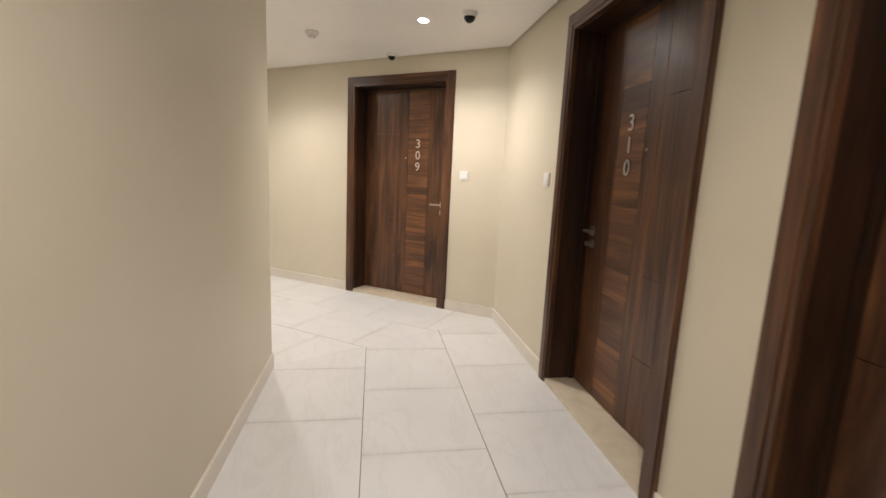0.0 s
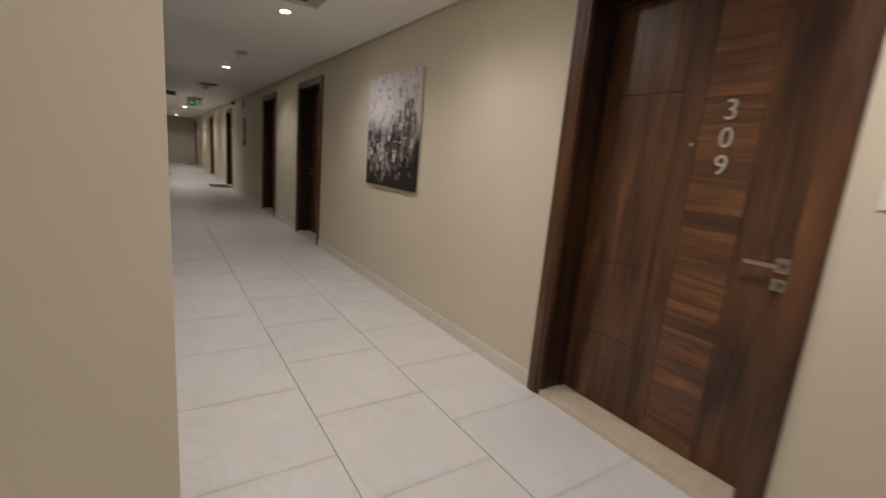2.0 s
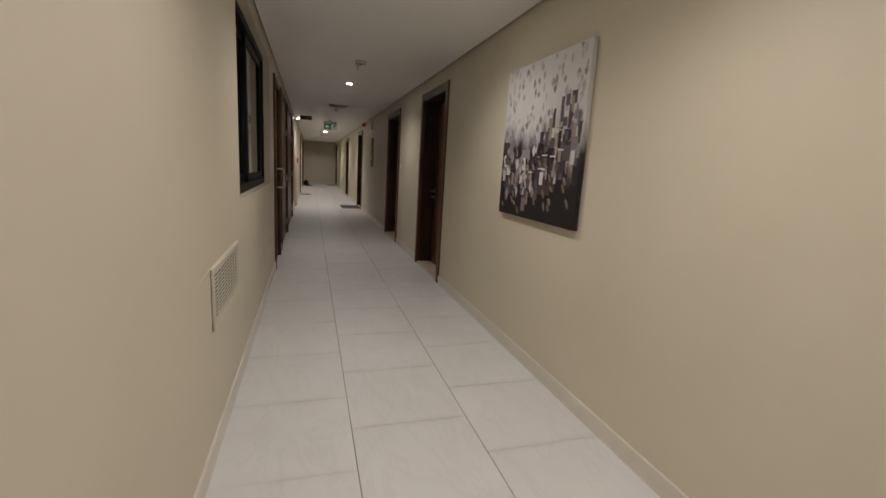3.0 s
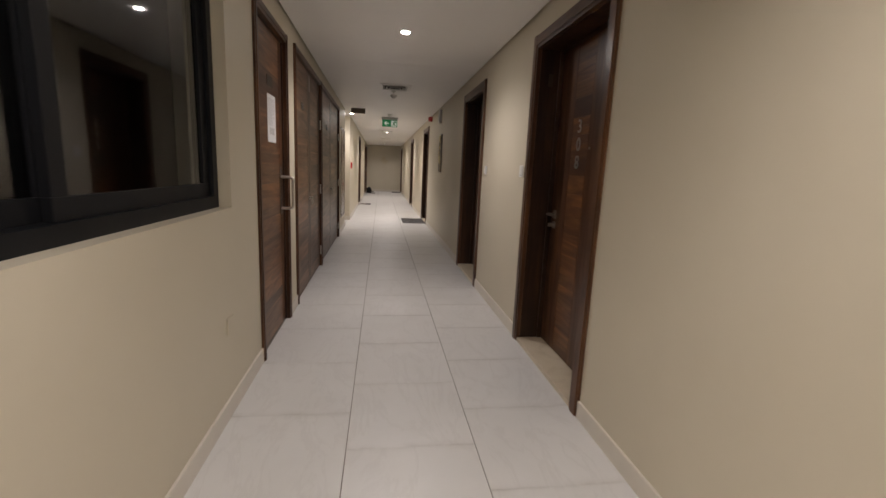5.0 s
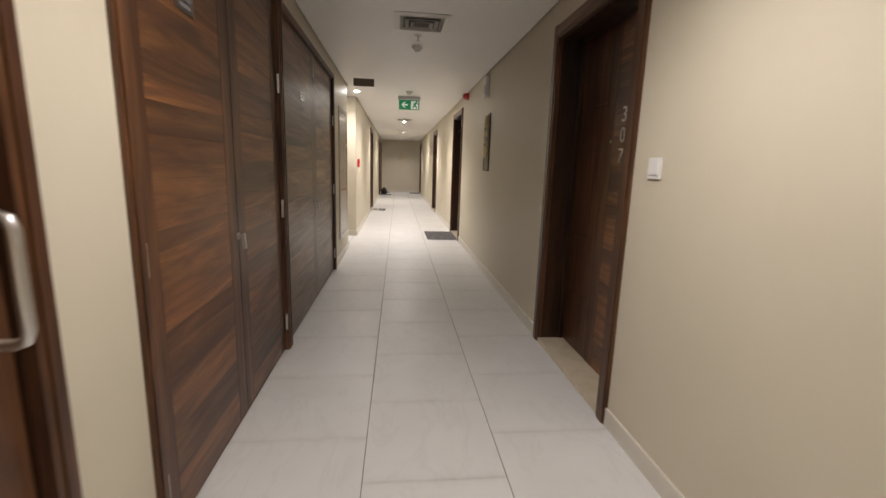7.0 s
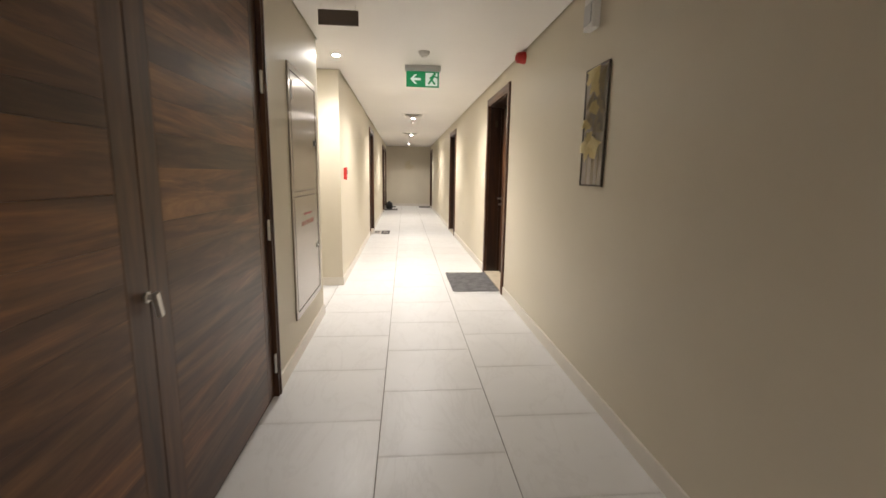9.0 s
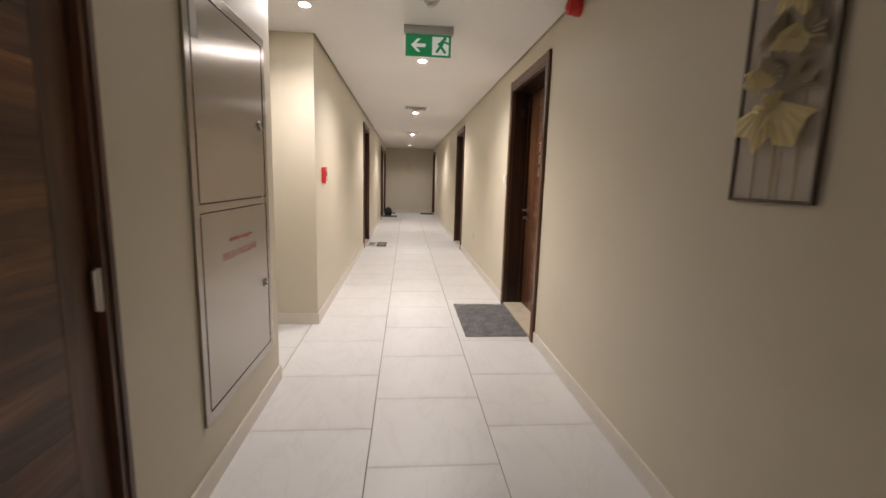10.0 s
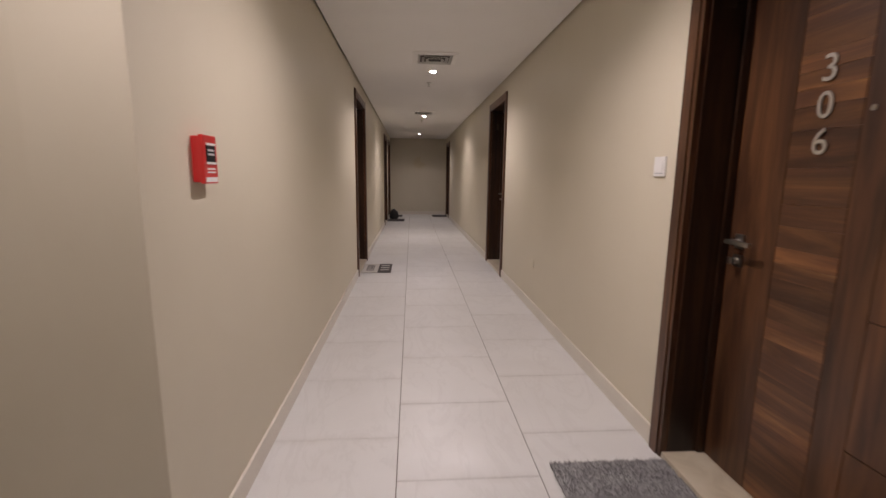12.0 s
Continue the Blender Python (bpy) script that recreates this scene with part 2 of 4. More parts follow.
# ---- walls ----
WALL_T = 0.24


def wall(name, m, x0, x1, holes, label, top=CEIL + 0.04, thick=WALL_T):
    """A wall along local x whose face lies at y = 0 and whose body lies at y > 0, with rectangular holes (x0, x1, z0, z1)."""
    xs = sorted({x0, x1, *[h[0] for h in holes], *[h[1] for h in holes]})
    zs = sorted({-0.03, top, *[h[2] for h in holes], *[h[3] for h in holes]})

    def solid(i, k):
        if not (0 <= i < len(xs) - 1 and 0 <= k < len(zs) - 1):
            return False
        cx, cz = (xs[i] + xs[i + 1]) / 2, (zs[k] + zs[k + 1]) / 2
        return not any(h[0] < cx < h[1] and h[2] < cz < h[3] for h in holes)

    bm = bmesh.new()

    def quad(*p):
        bm.faces.new([bm.verts.new(q) for q in p])

    for i in range(len(xs) - 1):
        for k in range(len(zs) - 1):
            if not solid(i, k):
                continue
            a, b, c, d = xs[i], xs[i + 1], zs[k], zs[k + 1]
            quad((a, 0, c), (b, 0, c), (b, 0, d), (a, 0, d))
            quad((a, thick, c), (a, thick, d), (b, thick, d), (b, thick, c))
            if not solid(i - 1, k):
                quad((a, 0, c), (a, 0, d), (a, thick, d), (a, thick, c))
            if not solid(i + 1, k):
                quad((b, 0, c), (b, thick, c), (b, thick, d), (b, 0, d))
            if not solid(i, k - 1):
                quad((a, 0, c), (a, thick, c), (b, thick, c), (b, 0, c))
            if not solid(i, k + 1):
                quad((a, 0, d), (b, 0, d), (b, thick, d), (a, thick, d))
    bmesh.ops.remove_doubles(bm, verts=bm.verts, dist=1e-5)
    return tagged(done(name, bm, WALL, None, m), label, "wall", kind="structure")


def baseboard(m, spans):
    """Stone skirting along local x on a wall's face."""
    bm = bmesh.new()
    for a, b in spans:
        prof = ((0, 0), (-0.012, 0), (-0.012, 0.088), (-0.009, 0.092), (0, 0.092))
        ends = [[bm.verts.new((x, y, z)) for y, z in prof] for x in (a, b)]
        for i in range(5):
            j = (i + 1) % 5
            bm.faces.new((ends[0][i], ends[0][j], ends[1][j], ends[1][i]))
        bm.faces.new(ends[0])
        bm.faces.new(ends[1])
    return tagged(done("baseboard", bm, BASE, None, m), "low cream stone skirting along the painted wall", "baseboard", kind="structure")


DOOR_H = 2.17    # outside of the casing
M_RIGHT = pose(0, RIGHT, 0)                       # local x = world x
M_LEFT = pose(0, LEFT, 0, 0, 0, 180)              # local x = -world x
M_LEFT2 = pose(0, LEFT2, 0, 0, 0, 180)
M_SLR = Matrix.Translation((*slant(0, OUT_R), 0)) @ pose(0, 0, 0, 0, 0, TURN1)
M_SLL = Matrix.Translation((*slant(0, OUT_L), 0)) @ pose(0, 0, 0, 0, 0, TURN1 + 180)
CASE = 0.012


def hole(a, b, top=DOOR_H):
    return (a + CASE, b - CASE, -0.03, top - CASE)


RIGHT_DOORS = [(-2.44, -1.256), (-7.597, -6.46), (-10.185, -9.027), (-15.515, -14.358), (-19.99, -18.897), (-27.45, -26.35)]
SL_DOORS = [(-1.618, -0.43), (-0.10, 1.06)]
LEFT2_DOORS = [(18.93, 20.03), (24.45, 25.55), (26.25, 27.35)]
CORNER_R = (OUT_R - NY * RIGHT) / NX
CORNER_L = (OUT_L - NY * LEFT) / NX
S_R = DX * CORNER_R + DY * RIGHT
S_L = DX * CORNER_L + DY * LEFT
BACK = 5.6
ALC0, ALC1 = -13.785, -14.835      # the side passage
ALC_Y = -2.6

wall("wall_right", M_RIGHT, END - 0.3, CORNER_R, [hole(a, b) for a, b in RIGHT_DOORS], "long beige painted corridor wall with walnut doors")
wall("wall_slant_right", M_SLR, S_R, BACK, [hole(a, b) for a, b in SL_DOORS], "beige painted wall with two walnut doors")
SERVICE, CUP1, CUP2 = (7.205, 8.09), (8.388, 10.047), (10.047, 12.345)
WIN = (4.66, 6.745, 1.02, 2.225)
PANEL = (12.790, 13.645, 0.275, 1.925)
GRILLE = (3.79, 4.475, 0.555, 0.815)
wall("wall_left", M_LEFT, -CORNER_L, -ALC0,
     [hole(*SERVICE), (CUP1[0] + CASE, CUP2[1] - CASE, -0.03, DOOR_H + 0.03 - CASE), WIN,
      (PANEL[0] + 0.02, PANEL[1] - 0.02, PANEL[2] + 0.02, PANEL[3] - 0.02)],
     "beige painted corridor wall with a dark window and service doors")
wall("wall_left_far", M_LEFT2, -ALC1, -END + 0.3, [hole(a, b) for a, b in LEFT2_DOORS], "beige painted corridor wall beyond the side passage")
wall("wall_slant_left", M_SLL, -BACK, -S_L, [], "plain beige painted wall")
wall("wall_end", pose(END, 0, 0, 0, 0, 90), LEFT2 - 0.02, RIGHT + 0.02, [], "beige wall that closes the corridor", thick=0.2)
# added out of view: shuts the corridor and keeps world light out
wall("wall_back_closure", Matrix.Translation((*slant(BACK, 0), 0)) @ pose(0, 0, 0, 0, 0, TURN1 - 90), -OUT_R - 0.1, -OUT_L + 0.1, [], "plain beige wall added out of view to close the passage", thick=0.2)
# side passage: its two side walls, and an unseen end added to close it
STEP_Y, STEP_X = 0.60, 0.07
ALC_DOOR = (-0.80, 0.39)
wall("wall_passage_near", pose(ALC0, 0, 0, 0, 0, -90), -(LEFT - WALL_T), -ALC_Y, [], "beige wall of the side passage")
wall("wall_passage_far", pose(ALC1, 0, 0, 0, 0, 90), STEP_Y + 0.001, LEFT2 - WALL_T, [], "beige wall of the side passage", thick=0.2)
wall("wall_passage_step", pose(ALC1 + STEP_X, 0, 0, 0, 0, 90), ALC_Y, STEP_Y, [hole(*ALC_DOOR)], "projecting beige wall of the side passage")
# unseen closing wall, added so that no world light comes in here
wall("wall_passage_closure", pose(0, ALC_Y, 0, 0, 0, 180), -ALC0 - 0.2, -ALC1 + 0.4, [], "beige wall added out of view to close the side passage", thick=0.2)


def gaps(a, b, cuts):
    out, at = [], a
    for c, d in sorted(cuts):
        if c > at:
            out.append((at, c))
        at = d
    if b > at:
        out.append((at, b))
    return out


baseboard(M_RIGHT, gaps(END, CORNER_R - 0.006, RIGHT_DOORS))
baseboard(M_SLR, gaps(S_R + 0.006, BACK, SL_DOORS))
baseboard(M_LEFT, gaps(-CORNER_L, -ALC0 + 0.012, [SERVICE, (CUP1[0], CUP2[1])]))
baseboard(M_LEFT2, gaps(-ALC1 - 0.012, -END, LEFT2_DOORS))
baseboard(M_SLL, [(-BACK, -S_L)])
baseboard(pose(END, 0, 0, 0, 0, 90), [(LEFT2, RIGHT)])
baseboard(pose(ALC0, 0, 0, 0, 0, -90), [(-LEFT, -ALC_Y)])
baseboard(pose(ALC1, 0, 0, 0, 0, 90), [(STEP_Y, LEFT2)])
baseboard(pose(ALC1 + STEP_X, 0, 0, 0, 0, 90), gaps(ALC_Y, STEP_Y + 0.012, [ALC_DOOR]))

# ---- ceiling: a board that stops short of the walls, with a shadow gap ----


def outline(g):
    yr, yl, yl2 = RIGHT - g, LEFT + g, LEFT2 + g
    r, l = OUT_R - g, OUT_L + g
    return [(END + g, yr), (END + g, yl2), (ALC1 + g * 0, yl2), (ALC1 + g, STEP_Y + g), (ALC1 + STEP_X + g, STEP_Y + g), (ALC1 + STEP_X + g, ALC_Y + g), (ALC0 - g, ALC_Y + g), (ALC0 - g, yl),
            ((l - NY * yl) / NX, yl), slant(BACK - g, l), slant(BACK - g, r), ((r - NY * yr) / NX, yr)]


def slab(name, pts, z0, z1, mat, label):
    bm = bmesh.new()
    lo, hi = [[bm.verts.new((*p, z)) for p in pts] for z in (z0, z1)]
    bm.faces.new(lo)
    bm.faces.new(hi)
    for i in range(len(pts)):
        j = (i + 1) % len(pts)
        bm.faces.new((lo[i], lo[j], hi[j], hi[i]))
    return tagged(done(name, bm, mat), label, name.split("_")[0], kind="structure")


slab("ceiling", outline(0.014), CEIL, CEIL + 0.012, CEILING, "smooth white plasterboard ceiling with a shadow gap")
# coloured near-black, so that the gap along the walls shows as shade
slab("ceiling_slab", outline(-0.15), CEIL + 0.028, CEIL + 0.10, DARK, "slab above the ceiling board, coloured near-black for the gap's shade")

# ---- floor sheet under the tiles ----
floor = slab("floor", outline(-0.12), -0.12, -0.0045, GROUT, "off-white polished porcelain tiles with thin dark joints")

# ---- doors ----


def jamb_set(root, w, h, face, lining, wood_v):
    """Casing with a stepped profile round an opening, and the lining behind it."""
    for name, flip in (("casing", 0), ("casing", 1)):
        bm = bmesh.new()
        for a, b, y0, y1 in ((0, face, -0.014, 0.012), (0.012, face - 0.022, -0.020, -0.014), (face - 0.012, face + 0.004, 0.012, 0.05)):
            x0, x1 = (a, b) if not flip else (w - b, w - a)
            add_box(bm, x0, x1, y0, y1, 0, h if y0 < -0.015 or y1 <= 0.012 else h - face)
        done(name, bm, wood_v, root)
    bm = bmesh.new()
    add_box(bm, face, w - face, -0.014, 0.012, h - face, h)
    add_box(bm, face - 0.02, w - face + 0.02, -0.0195, -0.0145, h - face + 0.022, h - 0.012)
    done("head_casing", bm, WOOD_HEAD, root)
    # jambs and head jamb carry the recess's shade in their wood colour
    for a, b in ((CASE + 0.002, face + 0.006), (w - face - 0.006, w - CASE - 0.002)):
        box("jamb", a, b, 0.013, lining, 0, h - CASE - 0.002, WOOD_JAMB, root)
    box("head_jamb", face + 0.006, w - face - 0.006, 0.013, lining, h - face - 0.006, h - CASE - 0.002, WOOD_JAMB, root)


def lever_set(parent, x, y, z, way):
    """A lever on a plate and a lock barrel below, at the leaf's face y; way: +1 or -1, the side to which the lever points."""
    bm = bmesh.new()
    add_box(bm, x - 0.022, x + 0.022, y - 0.008, y, z - 0.028, z + 0.028)
    add_tube(bm, (x, y, z), 0.010, 0.010, -0.05, -0.008, "y", 14)
    lo, hi = sorted((x - 0.012 * way, x + 0.112 * way))
    add_box(bm, lo, hi, y - 0.060, y - 0.048, z - 0.008, z + 0.008)
    add_box(bm, x - 0.022, x + 0.022, y - 0.008, y, z - 0.098, z - 0.052)
    add_tube(bm, (x, y, z - 0.075), 0.014, 0.013, -0.030, -0.008, "y", 16)
    add_box(bm, x - 0.004, x + 0.004, y - 0.045, y - 0.030, z - 0.088, z - 0.062)
    return tagged(done("lever_handle", bm, LEVER, parent), "satin steel lever with a lock barrel below")


def apartment_door(m, w, number="", lock_left=True):
    """A walnut entrance door set deep in its lining, with a column of level slats, digits, lever and marble threshold."""
    root = empty("apartment_door", m)
    word = f"dark walnut entrance door, closed, with silver digits {number} and marble threshold" if number else "dark walnut entrance door, closed, deep in its casing"
    tagged(root, word, "door", "apartment doors along the corridor")
    face, ly, h = 0.088, 0.176, DOOR_H
    jamb_set(root, w, h, face, ly + 0.05, WOOD_V)
    bm = bmesh.new()
    add_box(bm, face + 0.004, w - face - 0.004, -0.010, ly + 0.05, 0.0, 0.028)
    tagged(done("threshold", bm, THRESH, root, None, 0.003), "cream marble threshold")
    # the stops take the same shade-darkened walnut as the jambs
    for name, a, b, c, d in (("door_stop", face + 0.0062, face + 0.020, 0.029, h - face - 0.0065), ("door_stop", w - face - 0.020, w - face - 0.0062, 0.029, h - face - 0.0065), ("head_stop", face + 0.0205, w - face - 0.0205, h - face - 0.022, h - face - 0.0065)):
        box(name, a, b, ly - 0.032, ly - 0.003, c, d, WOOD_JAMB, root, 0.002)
    x0, x1 = face + 0.010, w - face - 0.010
    top = h - face - 0.010
    lw = x1 - x0

    def at(u):
        """u runs from the lock's edge to the hinges."""
        return x0 + u if lock_left else x1 - u

    leaf = box("leaf", x0, x1, ly + 0.006, ly + 0.05, 0.031, top, WOOD_V, root)
    p0, p1 = (0.235, 0.468) if lock_left else (0.245, 0.478)
    bm = bmesh.new()
    for u0, u1 in ((0.0, p0 - 0.003), (p1 + 0.003, 0.575)):
        a, b = sorted((at(u0), at(u1)))
        add_box(bm, a, b, ly, ly + 0.0065, 0.031, top)
    done("stile", bm, WOOD_V, leaf)
    cuts = [0.031, 0.42, 0.82, 1.23, 1.64, top]
    a, b = sorted((at(0.578), at(lw)))
    for k in range(5):
        box("panel", a, b, ly, ly + 0.0065, cuts[k] + 0.002, cuts[k + 1] - 0.002, WOOD_V, leaf)
    a, b = sorted((at(p0), at(p1)))
    rng = random.Random(31)
    z = 0.034
    while z < top - 0.02:
        d = rng.choice((0.055, 0.075, 0.10, 0.12))
        e = min(z + d, top)
        bm = bmesh.new()
        add_box(bm, a, b, 0, 0.006, 0.0002, e - z - 0.0002)
        for v in bm.verts:                       # slats lean a little, so that each lower edge stands proud
            if v.co.y < 0.003:
                v.co.y += 0.0006 if v.co.z > 0.02 else -0.0004
        done("slat", bm, WOOD_H, leaf, pose(0, ly, z))
        z = e
    for i, ch in enumerate(number):
        lettering("digit", ch, 0.116, DIGIT, root, pose(at((p0 + p1) / 2), ly - 0.006, 1.548 - 0.111 * i, 90, 0, 0))
    lever_set(root, at(0.07), ly, 0.972, 1 if lock_left else -1)
    bm = bmesh.new()
    add_tube(bm, (at(0.50), ly, 1.412), 0.009, 0.0075, -0.005, 0.0, "y", 16)
    done("peephole", bm, LEVER, root)
    a = face + 0.006 if lock_left else w - face - 0.008
    box("strike_plate", a, a + 0.002, 0.075, 0.105, 1.84, 1.92, BRONZE, root)
    return root


for (a, b), num, left in zip(RIGHT_DOORS, ("309", "308", "307", "306", "", ""), (False, True, False, True, True, True)):
    apartment_door(M_RIGHT @ pose(a, 0, 0), b - a, num, left)
for (a, b), num in zip(SL_DOORS, ("310", "")):
    apartment_door(M_SLR @ pose(a, 0, 0), b - a, num, bool(num))
for a, b in LEFT2_DOORS:
    apartment_door(M_LEFT2 @ pose(a, 0, 0), b - a)
apartment_door(pose(ALC1 + STEP_X, 0, 0, 0, 0, 90) @ pose(ALC_DOOR[0], 0, 0), ALC_DOOR[1] - ALC_DOOR[0])


def slatted_leaf(root, x0, x1, y, z0, z1, stile, seed, hinge_stile=0.0):
    """A flat leaf: upright stiles and a field of level boards."""
    leaf = box("leaf", x0, x1, y + 0.005, y + 0.04, z0, z1, WOOD_V, root)
    bm = bmesh.new()
    first = hinge_stile or stile
    add_box(bm, x0, x0 + first, y, y + 0.0055, z0, z1)
    add_box(bm, x1 - stile, x1, y, y + 0.0055, z0, z1)
    done("stile", bm, WOOD_V, leaf)
    rng = random.Random(seed)
    z = z0
    while z < z1 - 0.02:
        e = min(z + rng.choice((0.07, 0.10, 0.13, 0.16)), z1)
        box("slat", 0, x1 - x0 - first - stile - 0.004, 0, 0.005, 0.0003, e - z - 0.0003, WOOD_H, leaf, 0, pose(x0 + first + 0.002, y + 0.0005, z))
        z = e
    return leaf


def hinges(root, x, y, zs):
    for z in zs:
        bm = bmesh.new()
        add_tube(bm, (x, y, z), 0.007, 0.007, -0.055, 0.055, "z", 12)
        add_box(bm, x - 0.016, x + 0.016, y - 0.001, y + 0.004, -0.05 + z, 0.05 + z)
        done("hinge", bm, NICKEL, root)


def service_door(m, w):
    root = empty("service_door", m)
    tagged(root, "walnut service door, closed, with steel pull handle and notice", "door")
    jamb_set(root, w, DOOR_H, 0.062, 0.07, WOOD_V)
    slatted_leaf(root, 0.072, w - 0.072, 0.022, 0.012, DOOR_H - 0.072, 0.085, 4, 0.135)
    hinges(root, 0.066, 0.012, (0.30, 0.96, 1.78))
    hx = w - 0.15
    box("push_plate", hx - 0.032, hx + 0.032, 0.018, 0.0215, 0.86, 1.22, PLATE, root)
    tagged(lettering("writing", "PULL", 0.026, INK, root, pose(hx, 0.0176, 1.188, 90, 0, 0), 0.0003), "small dark letters on the plate")
    bm = bmesh.new()
    path = [(0.02, 0.905), (-0.040, 0.905), (-0.058, 0.912), (-0.065, 0.93), (-0.065, 1.115), (-0.058, 1.133), (-0.040, 1.14), (0.02, 1.14)]
    rings = []
    for i, (y, z) in enumerate(path):
        p, q = path[max(i - 1, 0)], path[min(i + 1, len(path) - 1)]
        t = Vector((0, q[0] - p[0], q[1] - p[1])).normalized()
        n = Vector((0, -t.z, t.y))
        rings.append([bm.verts.new(Vector((hx + 0.012, y, z)) + 0.0115 * (math.cos(a) * Vector((1, 0, 0)) + math.sin(a) * n)) for a in [math.tau * k / 12 for k in range(12)]])
    for r, s in zip(rings, rings[1:]):
        for k in range(12):
            bm.faces.new((r[k], r[(k + 1) % 12], s[(k + 1) % 12], s[k]))
    tagged(done("pull_handle", bm, NICKEL, root, None, 0, True), "curved brushed steel pull handle")
    return root


service_door(M_LEFT @ pose(SERVICE[0], 0, 0), SERVICE[1] - SERVICE[0])


def cupboard(m, w, seam, seed):
    """A pair of full-height service doors in one frame."""
    root = empty("service_cupboard", m)
    tagged(root, "tall walnut service cupboard with two closed boarded doors", "cupboard", "service cupboards")
    h = DOOR_H + 0.03
    jamb_set(root, w, h, 0.05, 0.07, WOOD_V)
    slatted_leaf(root, 0.058, seam - 0.003, 0.010, 0.012, h - 0.06, 0.10, seed)
    slatted_leaf(root, seam + 0.003, w - 0.058, 0.010, 0.012, h - 0.06, 0.10, seed + 5)
    hinges(root, w - 0.054, -0.004, (0.20, 0.95, 1.70))
    hinges(root, 0.054, -0.004, (0.20, 0.95, 1.70))
    lx = seam - 0.022
    bm = bmesh.new()
    add_tube(bm, (lx, 0.010, 0.90), 0.016, 0.014, -0.008, 0.0, "y", 20)
    add_tube(bm, (lx, 0.010, 0.90), 0.008, 0.008, -0.024, -0.008, "y", 12)
    add_box(bm, -0.009, 0.009, -0.026, -0.013, -0.062, 0.012, 0, pose(lx, 0, 0.90, 0, -14, 0))
    tagged(done("turn_handle", bm, NICKEL, root), "small nickel turn handle")
    box("flush_bolt", seam + 0.006, seam + 0.026, 0.0055, 0.0098, h - 0.24, h - 0.09, NICKEL, root, 0.001)
    return root


cupboard(M_LEFT @ pose(CUP1[0], 0, 0), CUP1[1] - CUP1[0] - 0.002, 9.235 - CUP1[0], 11)
cupboard(M_LEFT @ pose(CUP2[0] + 0.002, 0, 0), CUP2[1] - CUP2[0] - 0.002, 11.195 - CUP2[0], 23)


def door_sign(x, z, w=0.14, h=0.07):
    root = box("door_sign", -w / 2, w / 2, -0.003, 0, -h / 2, h / 2, STEEL, None, 0, M_LEFT @ pose(x, 0.0095, z))
    tagged(root, "small satin metal plate with unreadable writing on the cupboard door", "sign", "cupboard signs")
    bm = bmesh.new()
    add_box(bm, -w * 0.36, w * 0.36, -0.0036, -0.003, h * 0.08, h * 0.26)
    add_box(bm, -w * 0.28, w * 0.28, -0.0036, -0.003, -h * 0.26, -h * 0.08)
    done("writing", bm, INK, root)


door_sign(8.84, 1.765)
door_sign(10.74, 1.735)
sign = box("door_sign", -0.075, 0.075, -0.003, 0, -0.035, 0.035, BRONZE, None, 0, M_LEFT @ pose(7.665, 0.0218, 1.772))
tagged(sign, "small dark bronze plate on the service door", "sign", "cupboard signs")

notice = box("paper_notice", -0.112, 0.112, -0.0015, 0, -0.155, 0.155, PAPER, None, 0, M_LEFT @ pose(7.70, 0.0218, 1.535))
tagged(notice, "white printed paper notice taped to the walnut door", "notice")
bm = bmesh.new()
rng = random.Random(8)
for i in range(17):
    z = 0.125 - i * 0.0105
    add_box(bm, -0.09, -0.09 + rng.choice((0.175, 0.17, 0.178, 0.11)), -0.0021, -0.0015, z, z + 0.0035)
for k in range(4):
    add_box(bm, -0.06 + k * 0.035, -0.037 + k * 0.035, -0.0021, -0.0015, -0.105, -0.06)
done("printing", bm, FAINT_INK, notice)

# ---- window in the left wall ----


def window():
    root = empty("window_1", M_LEFT @ pose(0, 0, 0))
    tagged(root, "black aluminium sliding window with dark night glass", "window", kind="structure")
    x0, x1, z0, z1 = WIN
    y = 0.058
    bm = bmesh.new()
    f = 0.055
    for a in ((x0, x1, y, y + 0.09, z0, z0 + f), (x0, x1, y, y + 0.09, z1 - f, z1), (x0, x0 + f, y, y + 0.09, z0 + f, z1 - f), (x1 - f, x1, y, y + 0.09, z0 + f, z1 - f)):
        add_box(bm, *a)
    done("frame", bm, BLACK, root, None, 0.002)
    mid = (x0 + x1) / 2
    for k, (a, b, yy) in enumerate(((x0 + f, mid + 0.03, y + 0.05), (mid - 0.03, x1 - f, y + 0.02))):
        bm = bmesh.new()
        s = 0.062
        for c in ((a, b, yy, yy + 0.026, z0 + f, z0 + f + s), (a, b, yy, yy + 0.026, z1 - f - s, z1 - f), (a, a + s, yy, yy + 0.026, z0 + f + s, z1 - f - s), (b - s, b, yy, yy + 0.026, z0 + f + s, z1 - f - s)):
            add_box(bm, *c)
        done("sash", bm, BLACK, root, None, 0.002)
        box("pane", a + s - 0.004, b - s + 0.004, yy + 0.010, yy + 0.016, z0 + f + s - 0.004, z1 - f - s + 0.004, GLASS, root)
    return root


window()
# a box added behind the window, near-black to stand for the dark outside
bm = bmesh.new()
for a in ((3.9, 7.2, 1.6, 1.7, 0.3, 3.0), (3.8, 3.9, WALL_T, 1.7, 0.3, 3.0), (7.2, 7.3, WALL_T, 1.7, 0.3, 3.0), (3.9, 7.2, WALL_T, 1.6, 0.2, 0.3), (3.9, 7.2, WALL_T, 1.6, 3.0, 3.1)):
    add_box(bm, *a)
tagged(done("night_box", bm, NIGHT_DARK, None, M_LEFT), "near-black box added outside the window to stand for the night", "shaft", kind="structure")


